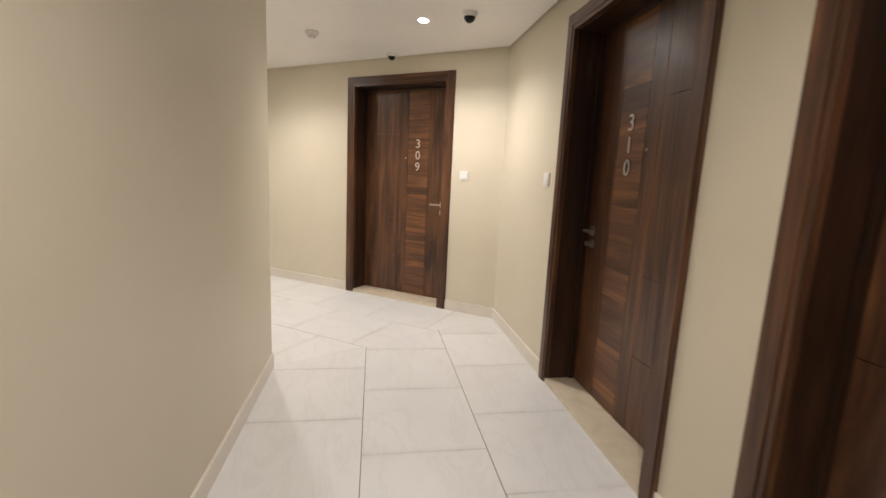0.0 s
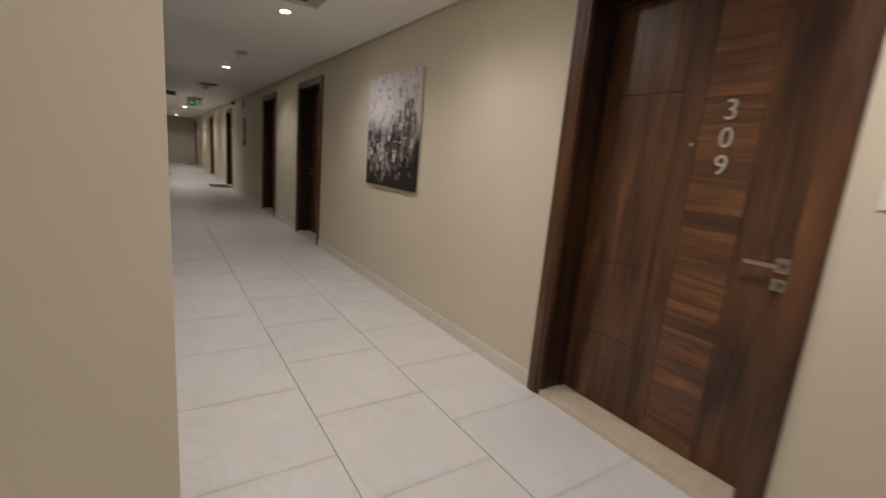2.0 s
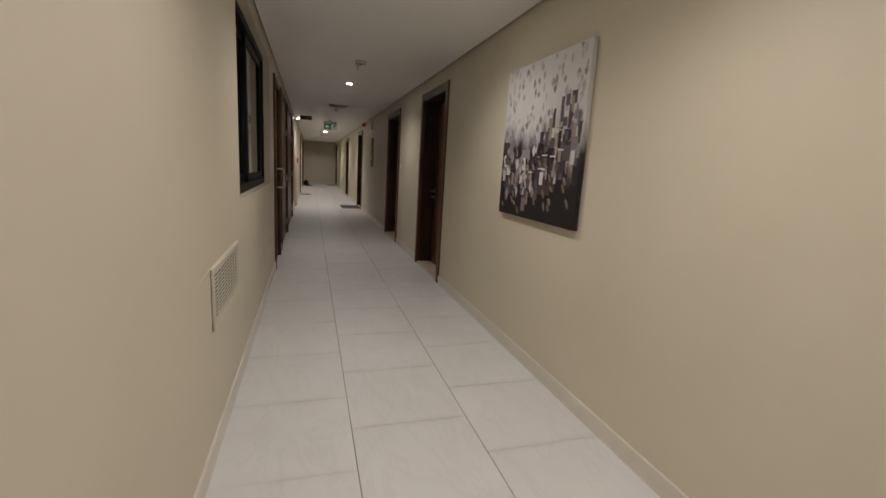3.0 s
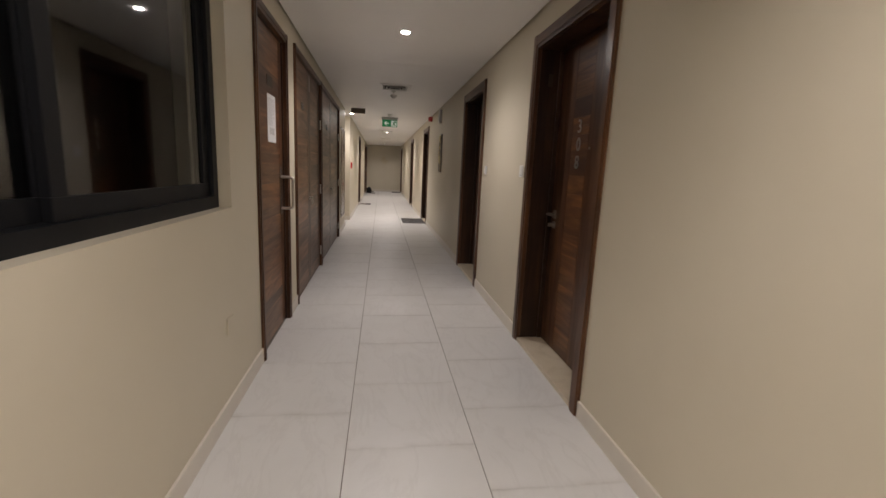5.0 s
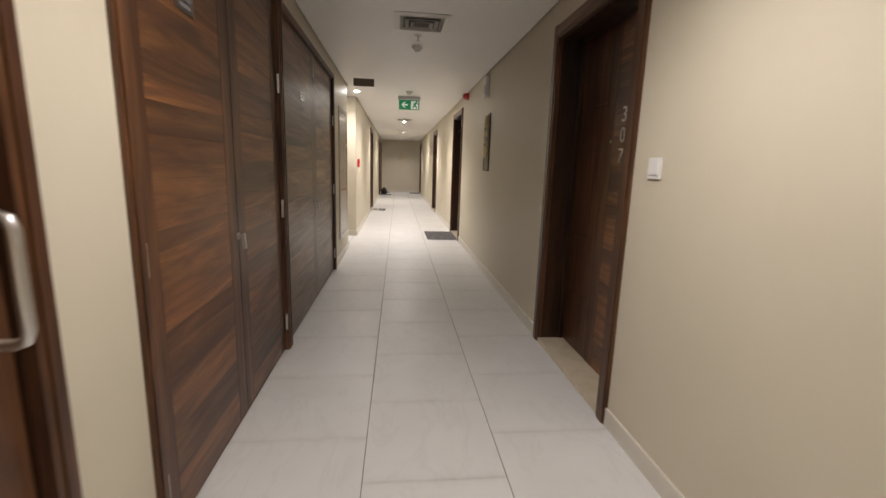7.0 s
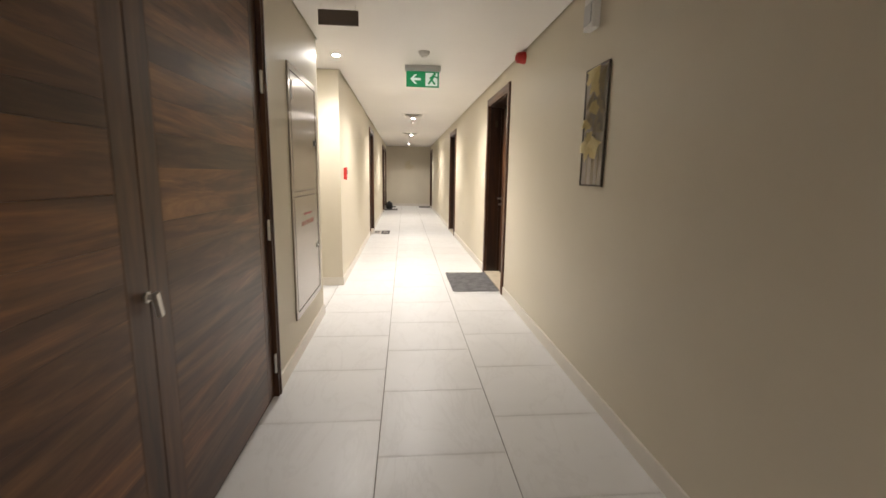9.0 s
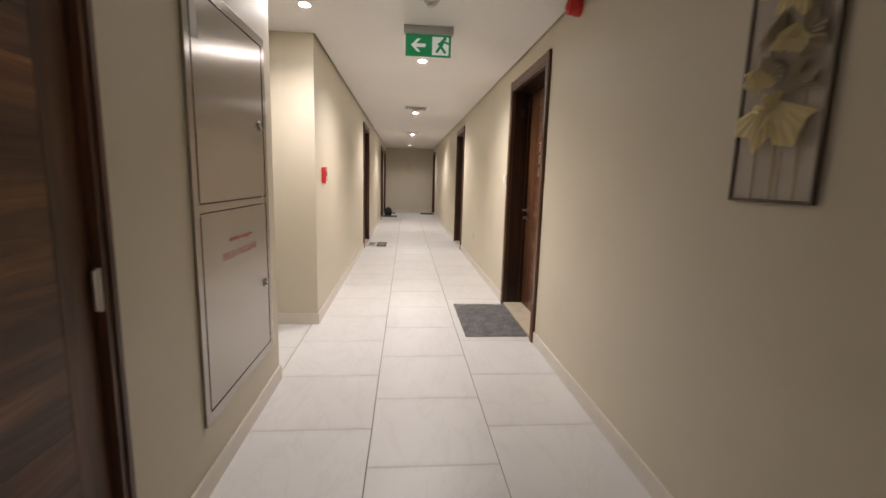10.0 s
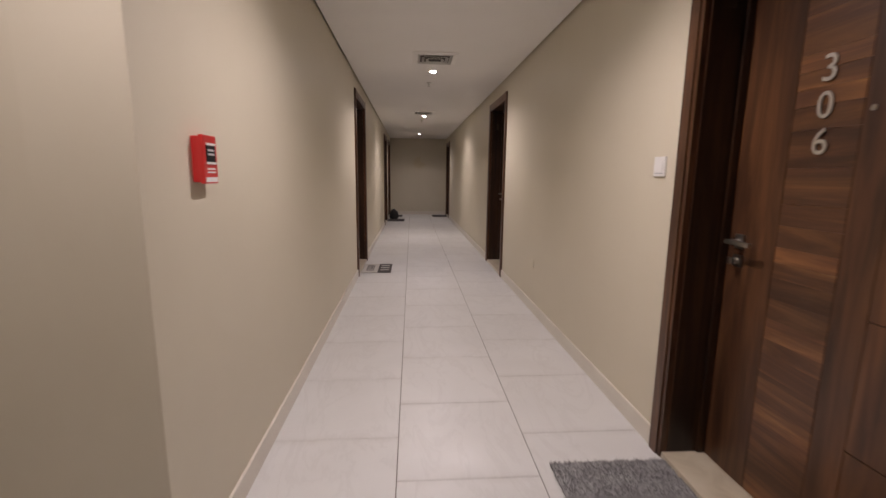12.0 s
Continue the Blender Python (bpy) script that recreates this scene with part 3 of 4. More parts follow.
def grille():
    x0, x1, z0, z1 = GRILLE
    root = empty("wall_grille", M_LEFT @ pose(x0, 0, z0))
    tagged(root, "cream louvred air grille set low in the wall", "grille")
    w, h = x1 - x0, z1 - z0
    bm = bmesh.new()
    f = 0.018
    for a in ((0, w, -0.015, 0, 0, f), (0, w, -0.015, 0, h - f, h), (0, f, -0.015, 0, f, h - f), (w - f, w, -0.015, 0, f, h - f)):
        add_box(bm, *a)
    done("frame", bm, CREAM, root)
    for i in range(13):
        z = f + (h - 2 * f) * (i + 0.5) / 13
        box("louvre", f, w - f, -0.014, -0.011, z - 0.0045, z + 0.0015, CREAM, root)
    bm = bmesh.new()
    for i in range(9):
        x = f + (w - 2 * f) * (i + 0.5) / 9
        add_box(bm, x - 0.002, x + 0.002, -0.0105, -0.008, f, h - f)
    tagged(done("upright_bars", bm, CREAM, root), kind="stuff")
    # dark sheet on the uncut wall: the shade behind the louvres as colour
    box("back_shade", f, w - f, -0.0012, -0.0002, f, h - f, VENT_DARK, root)
    bm = bmesh.new()                       # patched plaster beside it, proud at the grille and feathered out
    ys = (-0.006, -0.0002)
    pts = ((-0.008, 0.0), (-0.008, h + 0.004), (-0.20, h - 0.012), (-0.20, 0.006))
    back = [bm.verts.new((x, 0.0, z)) for x, z in pts]
    fore = [bm.verts.new((x, ys[k > 1], z)) for k, (x, z) in enumerate(pts)]
    bm.faces.new(fore)
    bm.faces.new(back)
    for i in range(4):
        bm.faces.new((fore[i], fore[(i + 1) % 4], back[(i + 1) % 4], back[i]))
    done("plaster_patch", bm, WALL, root)
    # solid near-black strip that paints the shade along the grille's near side
    box("side_shade_strip", -0.0078, -0.0004, -0.0075, 0, 0.0, h, DARK, root)


grille()
blank = box("cover_plate", -0.04, 0.04, -0.008, 0, -0.04, 0.04, WALL, None, 0.003, M_LEFT @ pose(6.64, 0, 0.456))
tagged(blank, "beige painted blank socket cover low on the wall", "cover plate")

blank = box("cover_plate", -0.035, 0.035, -0.007, 0, -0.035, 0.035, WALL, None, 0.003, M_RIGHT @ pose(-17.58, 0, 0.433))
tagged(blank, "small beige painted socket cover low on the wall", "cover plate")

# ---- steel fire cabinet ----


def fire_cabinet():
    x0, x1, z0, z1 = PANEL
    w, h = x1 - x0, z1 - z0
    root = empty("fire_cabinet", M_LEFT @ pose(x0, 0, z0))
    tagged(root, "brushed steel fire hose cabinet with two closed doors and red writing", "fire cabinet")
    bm = bmesh.new()
    f = 0.042
    for a in ((0, w, 0, f), (0, w, h - f, h)):
        add_box(bm, a[0], a[1], -0.012, 0.003, a[2], a[3])
    for a in ((0, f), (w - f, w)):
        add_box(bm, a[0], a[1], -0.012, 0.003, f, h - f)
    split = 0.835
    add_box(bm, f, w - f, -0.010, 0.003, split - 0.016, split + 0.016)
    done("frame", bm, STEEL, root, None, 0.0015)
    # solid block whose near-black colour stands for shade in the door gaps
    box("inner_box", f - 0.008, w - f + 0.008, 0.012, 0.15, f - 0.008, h - f + 0.008, DARK, root)
    for a, b, lz in ((f, split - 0.016, 0.46), (split + 0.016, h - f, 0.47)):
        door = box("door", f + 0.005, w - f - 0.004, -0.009, 0.010, a + 0.004, b - 0.004, STEEL, root, 0.0015)
        bm = bmesh.new()
        z = a + (b - a) * lz
        lx = w - f - 0.062
        add_tube(bm, (lx, -0.009, z), 0.027, 0.025, -0.003, 0.0, "y", 24)
        add_tube(bm, (lx, -0.009, z), 0.020, 0.019, -0.0045, -0.003, "y", 24, 1)
        add_box(bm, -0.020, 0.020, -0.010, -0.004, -0.0045, 0.0045, 0, pose(lx, -0.009, z, 0, 25, 0))
        done("lock", bm, [NICKEL, DARK], door, None, 0, True)
        bm = bmesh.new()
        for i in range(30):
            zz = a + 0.01 + (b - a - 0.02) * i / 30
            add_box(bm, f - 0.002, f + 0.0045, -0.0135, -0.008, zz, zz + (b - a) / 34)
        done("piano_hinge", bm, BRONZE, root)
    lettering("writing", "FIRE EXTINGUISHER", 0.046, RED_INK, root, pose(w * 0.51, -0.0092, split - 0.215, 90, 0, 0), 0.0003)
    for base in (split - 0.155,):
        bm = bmesh.new()
        rng = random.Random(5)
        x = w * 0.36
        while x < w * 0.68:
            d = rng.uniform(0.012, 0.05)
            add_box(bm, x, x + d, -0.0097, -0.009, base + rng.uniform(-0.004, 0.002), base + rng.uniform(0.007, 0.014))
            x += d + 0.006
        done("script_bars", bm, RED_INK, root)
    box("tag", 0.045, 0.105, -0.0105, -0.0095, h - 0.215, h - 0.095, PAPER, root)


fire_cabinet()

# ---- switches, call point, sounder, box ----


def switch(m):
    root = box("bell_switch", -0.043, 0.043, -0.009, 0, -0.043, 0.043, WHITE, None, 0.003, m)
    tagged(root, "white plastic rocker switch plate on the beige wall", "switch", "switch plates")
    bm = bmesh.new()
    vs = add_box(bm, -0.03, 0.03, -0.0135, -0.0085, -0.022, 0.033)
    for v in vs:
        if v.co.y < -0.01 and v.co.z > 0:
            v.co.y += 0.003
    done("rocker", bm, WHITE, root)
    box("name_slot", -0.03, 0.03, -0.0098, -0.0085, -0.032, -0.027, GREY_PLASTIC, root)


for x in (-1.128, -7.70, -8.858, -15.647):
    switch(M_RIGHT @ pose(x, 0, 1.262))
switch(M_SLR @ pose(-1.775, 0, 1.255))

call = empty("fire_call_point", M_LEFT2 @ pose(15.135, 0, 1.25))
tagged(call, "red fire alarm call point box on the wall", "fire alarm")
box("back_box", -0.041, 0.041, -0.022, 0, -0.067, 0.067, RED, call, 0.004)
box("body", -0.045, 0.045, -0.036, -0.0225, -0.071, 0.071, RED, call, 0.005)
tagged(box("window", -0.028, 0.028, -0.0385, -0.0355, -0.008, 0.045, BLACK, call, 0.001), "dark glazed field")
for z in (-0.014, 0.041):
    box("label_bar", -0.031, 0.031, -0.0392, -0.0384, z, z + 0.007, WHITE, call)
for z in (0.012, 0.024):
    box("label_bar", -0.020, 0.020, -0.0392, -0.0384, z, z + 0.006, GREY_PLASTIC, call)
for z in (-0.030, -0.040):
    box("raised_writing", -0.026, 0.026, -0.0366, -0.0358, z, z + 0.005, WHITE, call)
tagged(box("label_strip", -0.038, 0.038, -0.0368, -0.0358, -0.066, -0.052, WHITE, call), "white label strip")

bm = bmesh.new()
add_tube(bm, (0, 0, 0), 0.05, 0.05, -0.03, 0, "y", 28)
add_tube(bm, (0, 0, 0), 0.042, 0.047, -0.075, -0.03, "y", 28)
add_tube(bm, (0, 0, 0), 0.02, 0.03, -0.085, -0.075, "y", 28)
tagged(done("fire_sounder", bm, RED, None, M_RIGHT @ pose(-13.88, 0, 2.268), 0.002, True), "round red fire alarm sounder high on the wall", "fire alarm")

spk = empty("emergency_light", M_RIGHT @ pose(-12.42, 0, 2.165))
tagged(spk, "white plastic emergency light box high on the wall", "emergency light")
box("body", -0.06, 0.06, -0.045, 0, -0.11, 0.11, WHITE, spk, 0.008)
box("lens", -0.045, 0.045, -0.052, -0.044, -0.085, 0.02, GREY_PLASTIC, spk, 0.004)

# ---- pictures ----


def canvas_painting():
    w, h = 0.98, 0.98
    root = empty("canvas_painting", M_RIGHT @ pose(-4.91, 0, 0.978))
    tagged(root, "square abstract canvas, pale grey above and black below, with small blocks", "painting")
    m, nd, lk, b = material("canvas_ground", 0.55)
    tc, sp = nd.new("ShaderNodeTexCoord"), nd.new("ShaderNodeSeparateXYZ")
    lk.new(tc.outputs["Object"], sp.inputs[0])
    n = noise_at(nd, lk, coords(nd, lk, (9, 9, 3)), 1.0, 6, 0.65)
    add, mul = nd.new("ShaderNodeMath"), nd.new("ShaderNodeMath")
    mul.operation, mul.inputs[1].default_value = "MULTIPLY", 0.45
    lk.new(n, mul.inputs[0])
    lk.new(mul.outputs[0], add.inputs[0])
    lk.new(sp.outputs["Z"], add.inputs[1])
    lk.new(ramp(nd, lk, add.outputs[0], [(0.50, (0.012, 0.0095, 0.0105)), (0.62, (0.03, 0.024, 0.026)), (0.72, (0.34, 0.32, 0.325)), (0.84, (0.62, 0.60, 0.585)), (1.0, (0.66, 0.64, 0.625)), ]), b.inputs["Base Color"])
    bm = bmesh.new()
    add_box(bm, 0, w, -0.034, -0.004, 0, h)
    done("canvas", bm, m, root, None, 0.003)
    tones = []
    for i, c in enumerate(((0.60, 0.58, 0.57), (0.30, 0.28, 0.29), (0.12, 0.105, 0.11), (0.025, 0.02, 0.022), (0.21, 0.165, 0.105), (0.47, 0.445, 0.455), (0.07, 0.05, 0.055), (0.565, 0.545, 0.535), (0.24, 0.205, 0.23), (0.34, 0.27, 0.19))):
        tones.append(painted(f"canvas_tone_{i}", tuple(k * 0.85 for k in c), c, 0.5, 60, 0.3, 14))
    rng = random.Random(77)
    bm = bmesh.new()
    layer = 0

    def dab(pts, k):
        """A flat stroke; later strokes lie on the earlier ones."""
        nonlocal layer
        layer += 1
        y = -0.0342 - 0.0000035 * layer
        pts = [(min(max(p, 0.004), w - 0.004), min(max(q, 0.004), h - 0.004)) for p, q in pts]
        bm.faces.new([bm.verts.new((p, y, q)) for p, q in pts]).material_index = k

    def lozenge(x, z, a, c, k):
        dab(((x, z - c), (x + a, z - c * 0.1), (x + a * 0.1, z + c), (x - a, z + c * 0.1)), k)

    def block(x, z, a, c, k):
        dab(((x - a, z - c), (x + a, z - c), (x + a, z + c), (x - a, z + c)), k)

    def edge(u):
        """Height at which the dark field ends."""
        return 0.44 - 0.09 * math.sin(u * 4.4) + 0.10 * max(0.0, u - 0.55)

    for i in range(170):                                # faint lozenges drifting up into the pale field
        u, v = rng.random(), rng.random()
        z = edge(u) + (1 - edge(u)) * v ** 1.7
        lozenge(0.02 + u * 0.94, z * h, rng.uniform(0.012, 0.022), rng.uniform(0.020, 0.036), rng.choice((5, 5, 7, 7, 1)) if v > 0.4 else rng.choice((1, 5, 2, 7, 8)))
    for i in range(190):                                # dark blocks that make up the lower field
        u = rng.random()
        z = edge(u) * rng.uniform(0.45, 1.12)
        block(0.02 + u * 0.94, z, rng.uniform(0.016, 0.046), rng.uniform(0.018, 0.05), rng.choice((3, 3, 6, 6, 2)))
    for i in range(105):                                # grey, mauve and tan blocks along the border
        u = rng.random()
        z = edge(u) + rng.gauss(-0.06, 0.09)
        k = rng.choice((1, 2, 5, 8, 0, 6, 1, 9, 2))
        if u < 0.6 and rng.random() < 0.6:
            lozenge(0.03 + u * 0.92, z, rng.uniform(0.020, 0.034), rng.uniform(0.032, 0.052), k)
        else:
            block(0.03 + u * 0.92, z, rng.uniform(0.012, 0.034), rng.uniform(0.016, 0.046), k)
    for i in range(18):                                 # upright dark strokes on the hinge of pale and dark
        u = rng.uniform(0.55, 1.0)
        block(u * 0.95, edge(u) + rng.uniform(-0.04, 0.18), rng.uniform(0.008, 0.024), rng.uniform(0.02, 0.07), rng.choice((3, 6, 2, 9, 2)))
    for i in range(14):
        u = rng.random()
        block(0.05 + u * 0.9, edge(u) + rng.uniform(-0.14, 0.0), *rng.choice(((0.03, 0.004), (0.004, 0.04))), 0)
    for i in range(34):                                 # tan dabs on the black
        u = rng.random()
        x, z, a, c = 0.05 + u * 0.88, rng.uniform(0.04, 0.36), rng.uniform(0.012, 0.021), rng.uniform(0.018, 0.032)
        dab([(x + a * math.cos(q * math.tau / 8 + 0.2 + a * 40), z + c * math.sin(q * math.tau / 8 + 0.2)) for q in range(8)], rng.choice((4, 4, 9, 8, 4)))
    tagged(done("paint_dabs", bm, tones, root), kind="stuff")


canvas_painting()


def fan_leaf(root, x, z, r, turn, spread, mat, y, seed):
    """A pleated fan-shaped leaf with a wavy rim."""
    rng = random.Random(seed)
    bm = bmesh.new()
    n = 22
    c = bm.verts.new((x, y - 0.004, z))
    mids, rims = [], []
    for i in range(n + 1):
        a = radians(turn + spread * (i / n - 0.5))
        rr = r * (1 + 0.10 * math.sin(i * 0.9 + seed) + rng.uniform(-0.03, 0.03))
        if abs(i - n // 2) <= 1:
            rr *= 0.80
        py = y - 0.010 - 0.003 * (i % 2) - 0.010 * math.sin(math.pi * i / n)
        mids.append(bm.verts.new((x + 0.55 * rr * math.sin(a), py + 0.002, z + 0.55 * rr * math.cos(a))))
        rims.append(bm.verts.new((x + rr * math.sin(a), py + 0.006, z + rr * math.cos(a))))
    for i in range(n):
        bm.faces.new((c, mids[i], mids[i + 1]))
        bm.faces.new((mids[i], rims[i], rims[i + 1], mids[i + 1]))
    bmesh.ops.solidify(bm, geom=bm.faces[:], thickness=0.002)
    return done("fan_leaf", bm, mat, root)


def leaf_picture():
    w, h = 0.287, 0.645
    root = empty("leaf_wall_art", M_RIGHT @ pose(-12.468, 0, 1.203))
    tagged(root, "narrow dark metal frame with raised golden fan-shaped leaves", "wall art")
    bm = bmesh.new()
    f = 0.009
    for a in ((0, w, 0, f), (0, w, h - f, h), (0, f, f, h - f), (w - f, w, f, h - f)):
        add_box(bm, a[0], a[1], -0.014, -0.003, a[2], a[3])
    done("frame", bm, BRONZE, root)
    box("backing", f, w - f, -0.008, -0.005, f, h - f, TAUPE, root)
    leaves = (((0.20, 0.638), 0.150, 222, 92, GOLD), ((0.275, 0.63), 0.13, 214, 45, CHAMPAGNE), ((0.13, 0.515), 0.11, 200, 58, CHAMPAGNE),
              ((0.19, 0.425), 0.072, 62, 140, CHAMPAGNE), ((0.178, 0.465), 0.082, 196, 120, GOLD), ((0.09, 0.34), 0.062, 35, 150, CHAMPAGNE),
              ((0.085, 0.372), 0.066, 200, 140, GOLD), ((0.15, 0.29), 0.105, 55, 75, CHAMPAGNE), ((0.14, 0.235), 0.062, 320, 130, GOLD), ((0.14, 0.28), 0.140, 182, 145, GOLD))
    for i, ((x, z), r, t, s, mat) in enumerate(leaves):
        fan_leaf(root, x, z, r, t, s, mat, -0.008 - 0.002 * (i % 3) - (0.008 if mat is GOLD else 0.0), i)
    for x in (0.08, 0.145, 0.165, 0.22):
        bm = bmesh.new()
        add_box(bm, x - 0.0015, x + 0.0015, -0.0115, -0.0075, f, 0.30)
        done("stem", bm, CHAMPAGNE, root)


leaf_picture()

sun = empty("sunburst_wall_art", pose(END, 2.04, 1.60, 0, 0, 90))
tagged(sun, "golden sunburst of thin petals hung on the end wall", "wall art")
for k in range(11):
    a = radians(85 + k * 26)
    bm = bmesh.new()
    ps = [(0.06, -0.010), (0.14, -0.026), (0.22, 0.0), (0.14, 0.026), (0.06, 0.010)]
    bm.faces.new([bm.verts.new((r * math.cos(a) - q * math.sin(a), -0.02 - 0.1 * abs(q), r * math.sin(a) + q * math.cos(a))) for r, q in ps])
    bmesh.ops.solidify(bm, geom=bm.faces[:], thickness=0.003)
    done("petal", bm, CHAMPAGNE, sun)
bm = bmesh.new()
add_tube(bm, (0, 0, 0), 0.06, 0.055, -0.022, 0.0, "y", 24)
done("boss", bm, CHAMPAGNE, sun)

# ---- mats and bag ----
SHAG = painted("grey_shag", (0.26, 0.255, 0.255), (0.42, 0.415, 0.41), 0.95, 80, 0.6, 14)


def shag_mat(m, w, d, label, mat, tufts):
    root = empty("door_mat", m)
    tagged(root, label, "door mat", "door mats")
    box("backing", 0, w, 0, d, 0.001, 0.009, mat, root, 0.003)
    rng = random.Random(3)
    bm = bmesh.new()
    for i in range(tufts):
        x, y = rng.uniform(-0.004, w + 0.004), rng.uniform(-0.004, d + 0.004)
        a, lean = rng.uniform(0, math.tau), rng.uniform(0.004, 0.016)
        hh, r = rng.uniform(0.009, 0.016), 0.0026
        p = [bm.verts.new((x + r * math.cos(a + q), y + r * math.sin(a + q), 0.006)) for q in (0, 2.1, 4.2)]
        tip = bm.verts.new((x + lean * math.cos(a), y + lean * math.sin(a), 0.006 + hh))
        for i0 in range(3):
            bm.faces.new((p[i0], p[(i0 + 1) % 3], tip))
    tagged(done("pile", bm, mat, root), kind="stuff")
    return root


shag_mat(pose(-15.395, 2.36, 0.0), 0.89, 0.50, "grey shaggy door mat on the tiles before the door", SHAG, 16000)
DARK_MAT = painted("dark_mat", (0.04, 0.036, 0.034), (0.08, 0.072, 0.068), 0.9, 90, 0.5, 12)
LIGHT_MAT = painted("light_mat", (0.50, 0.47, 0.43), (0.58, 0.55, 0.50), 0.9, 90, 0.5, 12)
mat2 = empty("printed_mat", pose(-19.68, 1.15, 0.0))
tagged(mat2, "half white, half black printed door mat on the tiles", "door mat", "door mats")
box("light_half", 0, 0.52, 0, 0.20, 0.001, 0.009, LIGHT_MAT, mat2, 0.002)
box("dark_half", 0, 0.52, 0.2005, 0.37, 0.001, 0.009, DARK_MAT, mat2, 0.002)
for i in range(5):
    box("print_bar", 0.08 + 0.075 * i, 0.12 + 0.075 * i, 0.05, 0.15, 0.0095, 0.0105, DARK_MAT, mat2)
for i in range(3):
    box("print_bar", 0.10 + 0.13 * i, 0.14 + 0.13 * i, 0.23, 0.34, 0.0095, 0.0105, LIGHT_MAT, mat2)
for a, b, c, d in ((-25.98, -25.42, 1.16, 1.60), (-27.3, -26.72, 2.42, 2.85), (-27.25, -26.75, 1.18, 1.52)):
    tagged(box("door_mat", 0, b - a, 0, d - c, 0.0, 0.011, DARK_MAT, None, 0.004, pose(a, c, 0)), "flat dark brown door mat on the tiles", "door mat", "door mats")


def sack():
    bm = bmesh.new()
    prof = ((0.0, 0.115), (0.04, 0.145), (0.12, 0.15), (0.20, 0.125), (0.25, 0.07), (0.275, 0.03))
    rng = random.Random(9)
    rings = []
    for z, r in prof:
        rings.append([bm.verts.new(((r * 1.15 + rng.uniform(-0.012, 0.012)) * math.cos(math.tau * i / 18), (r * 0.8 + rng.uniform(-0.01, 0.01)) * math.sin(math.tau * i / 18), z)) for i in range(18)])
    for r, s in zip(rings, rings[1:]):
        for i in range(18):
            bm.faces.new((r[i], r[(i + 1) % 18], s[(i + 1) % 18], s[i]))
    bm.faces.new(rings[0])
    bm.faces.new(rings[-1])
    tagged(done("black_bag", bm, BAG, None, pose(-26.1, 1.30, 0.0), 0, True), "small slumped black fabric bag on the floor by the door", "bag")


sack()

# ---- ceiling fittings ----


def downlight(x, y):
    root = empty("downlight", pose(x, y, CEIL))
    tagged(root, "round recessed white downlight, switched on, in the ceiling", "downlight", "ceiling downlights")
    bm = bmesh.new()
    add_tube(bm, (0, 0, 0), 0.048, 0.044, -0.005, 0.0, "z", 32)
    done("trim_ring", bm, WHITE, root, None, 0, True)
    bm = bmesh.new()
    add_tube(bm, (0, 0, 0), 0.031, 0.031, -0.0058, -0.0045, "z", 32)
    # beyond -25 stands only the lamp added for the end wall
    done("led_disc", bm, LED if x > -25 else LED_FILL, root)


for lx, ly, output in LAMPS:
    downlight(lx, ly)


def diffuser(x, y):
    root = empty("air_diffuser", pose(x, y, CEIL))
    tagged(root, "square white four-way air diffuser in the ceiling", "air vent", "ceiling air vents")
    for k, (r, z0) in enumerate(((0.215, -0.012), (0.165, -0.022), (0.125, -0.028), (0.085, -0.034))):
        t = 0.05 if k == 0 else 0.026
        bm = bmesh.new()
        outer, inner = r, r - t
        ring = []
        for q, z in ((outer, z0 + 0.006), (outer, z0 + 0.009), (inner, z0 - 0.001), (inner, z0 - 0.004)):
            if k:
                z = z0 + (0.016 if q == inner else 0.0) + (0.002 if z > z0 + 0.0 else 0)
            ring.append([bm.verts.new((sx * q, sy * q, z)) for sx, sy in ((1, 1), (-1, 1), (-1, -1), (1, -1))])
        for a, b in ((0, 1), (1, 2), (2, 3), (3, 0)):
            for i in range(4):
                j = (i + 1) % 4
                bm.faces.new((ring[a][i], ring[a][j], ring[b][j], ring[b][i]))
        done("blade", bm, WHITE if k else CEILING, root)
    # a flat dark sheet paints the shade between the blades
    box("throat_shade", -0.166, 0.166, -0.166, 0.166, -0.0022, -0.0008, VENT_DARK, root)
    return root


for dx in (-4.28, -10.77, -18.2, -21.92):
    diffuser(dx, 2.0)


def smoke_detector(x, y):
    bm = bmesh.new()
    add_tube(bm, (0, 0, 0), 0.052, 0.052, -0.012, 0.0, "z", 28)
    add_tube(bm, (0, 0, 0), 0.040, 0.050, -0.032, -0.012, "z", 28)
    add_tube(bm, (0, 0, 0), 0.022, 0.030, -0.050, -0.038, "z", 28)
    for i in range(8):
        a = math.tau * i / 8
        add_box(bm, -0.003, 0.003, -0.003, 0.003, -0.040, -0.030, 0, pose(0.027 * math.cos(a), 0.027 * math.sin(a), 0))
    tagged(done("smoke_detector", bm, WHITE, None, pose(x, y, CEIL), 0, True), "round white smoke detector under the ceiling", "smoke detector", "smoke detectors")


for dx, dy in ((-2.13, 2.03), (-11.47, 2.0), (-14.03, 2.0)):
    smoke_detector(dx, dy)


sensor = empty("ceiling_sensor", pose(-6.86, 2.0, CEIL))
tagged(sensor, "small square grey sensor box under the ceiling", "sensor")
box("body", -0.055, 0.055, -0.055, 0.055, -0.024, 0.0, GREY_PLASTIC, sensor, 0.004)
box("eye", -0.012, 0.012, -0.012, 0.012, -0.030, -0.023, BLACK, sensor, 0.003)

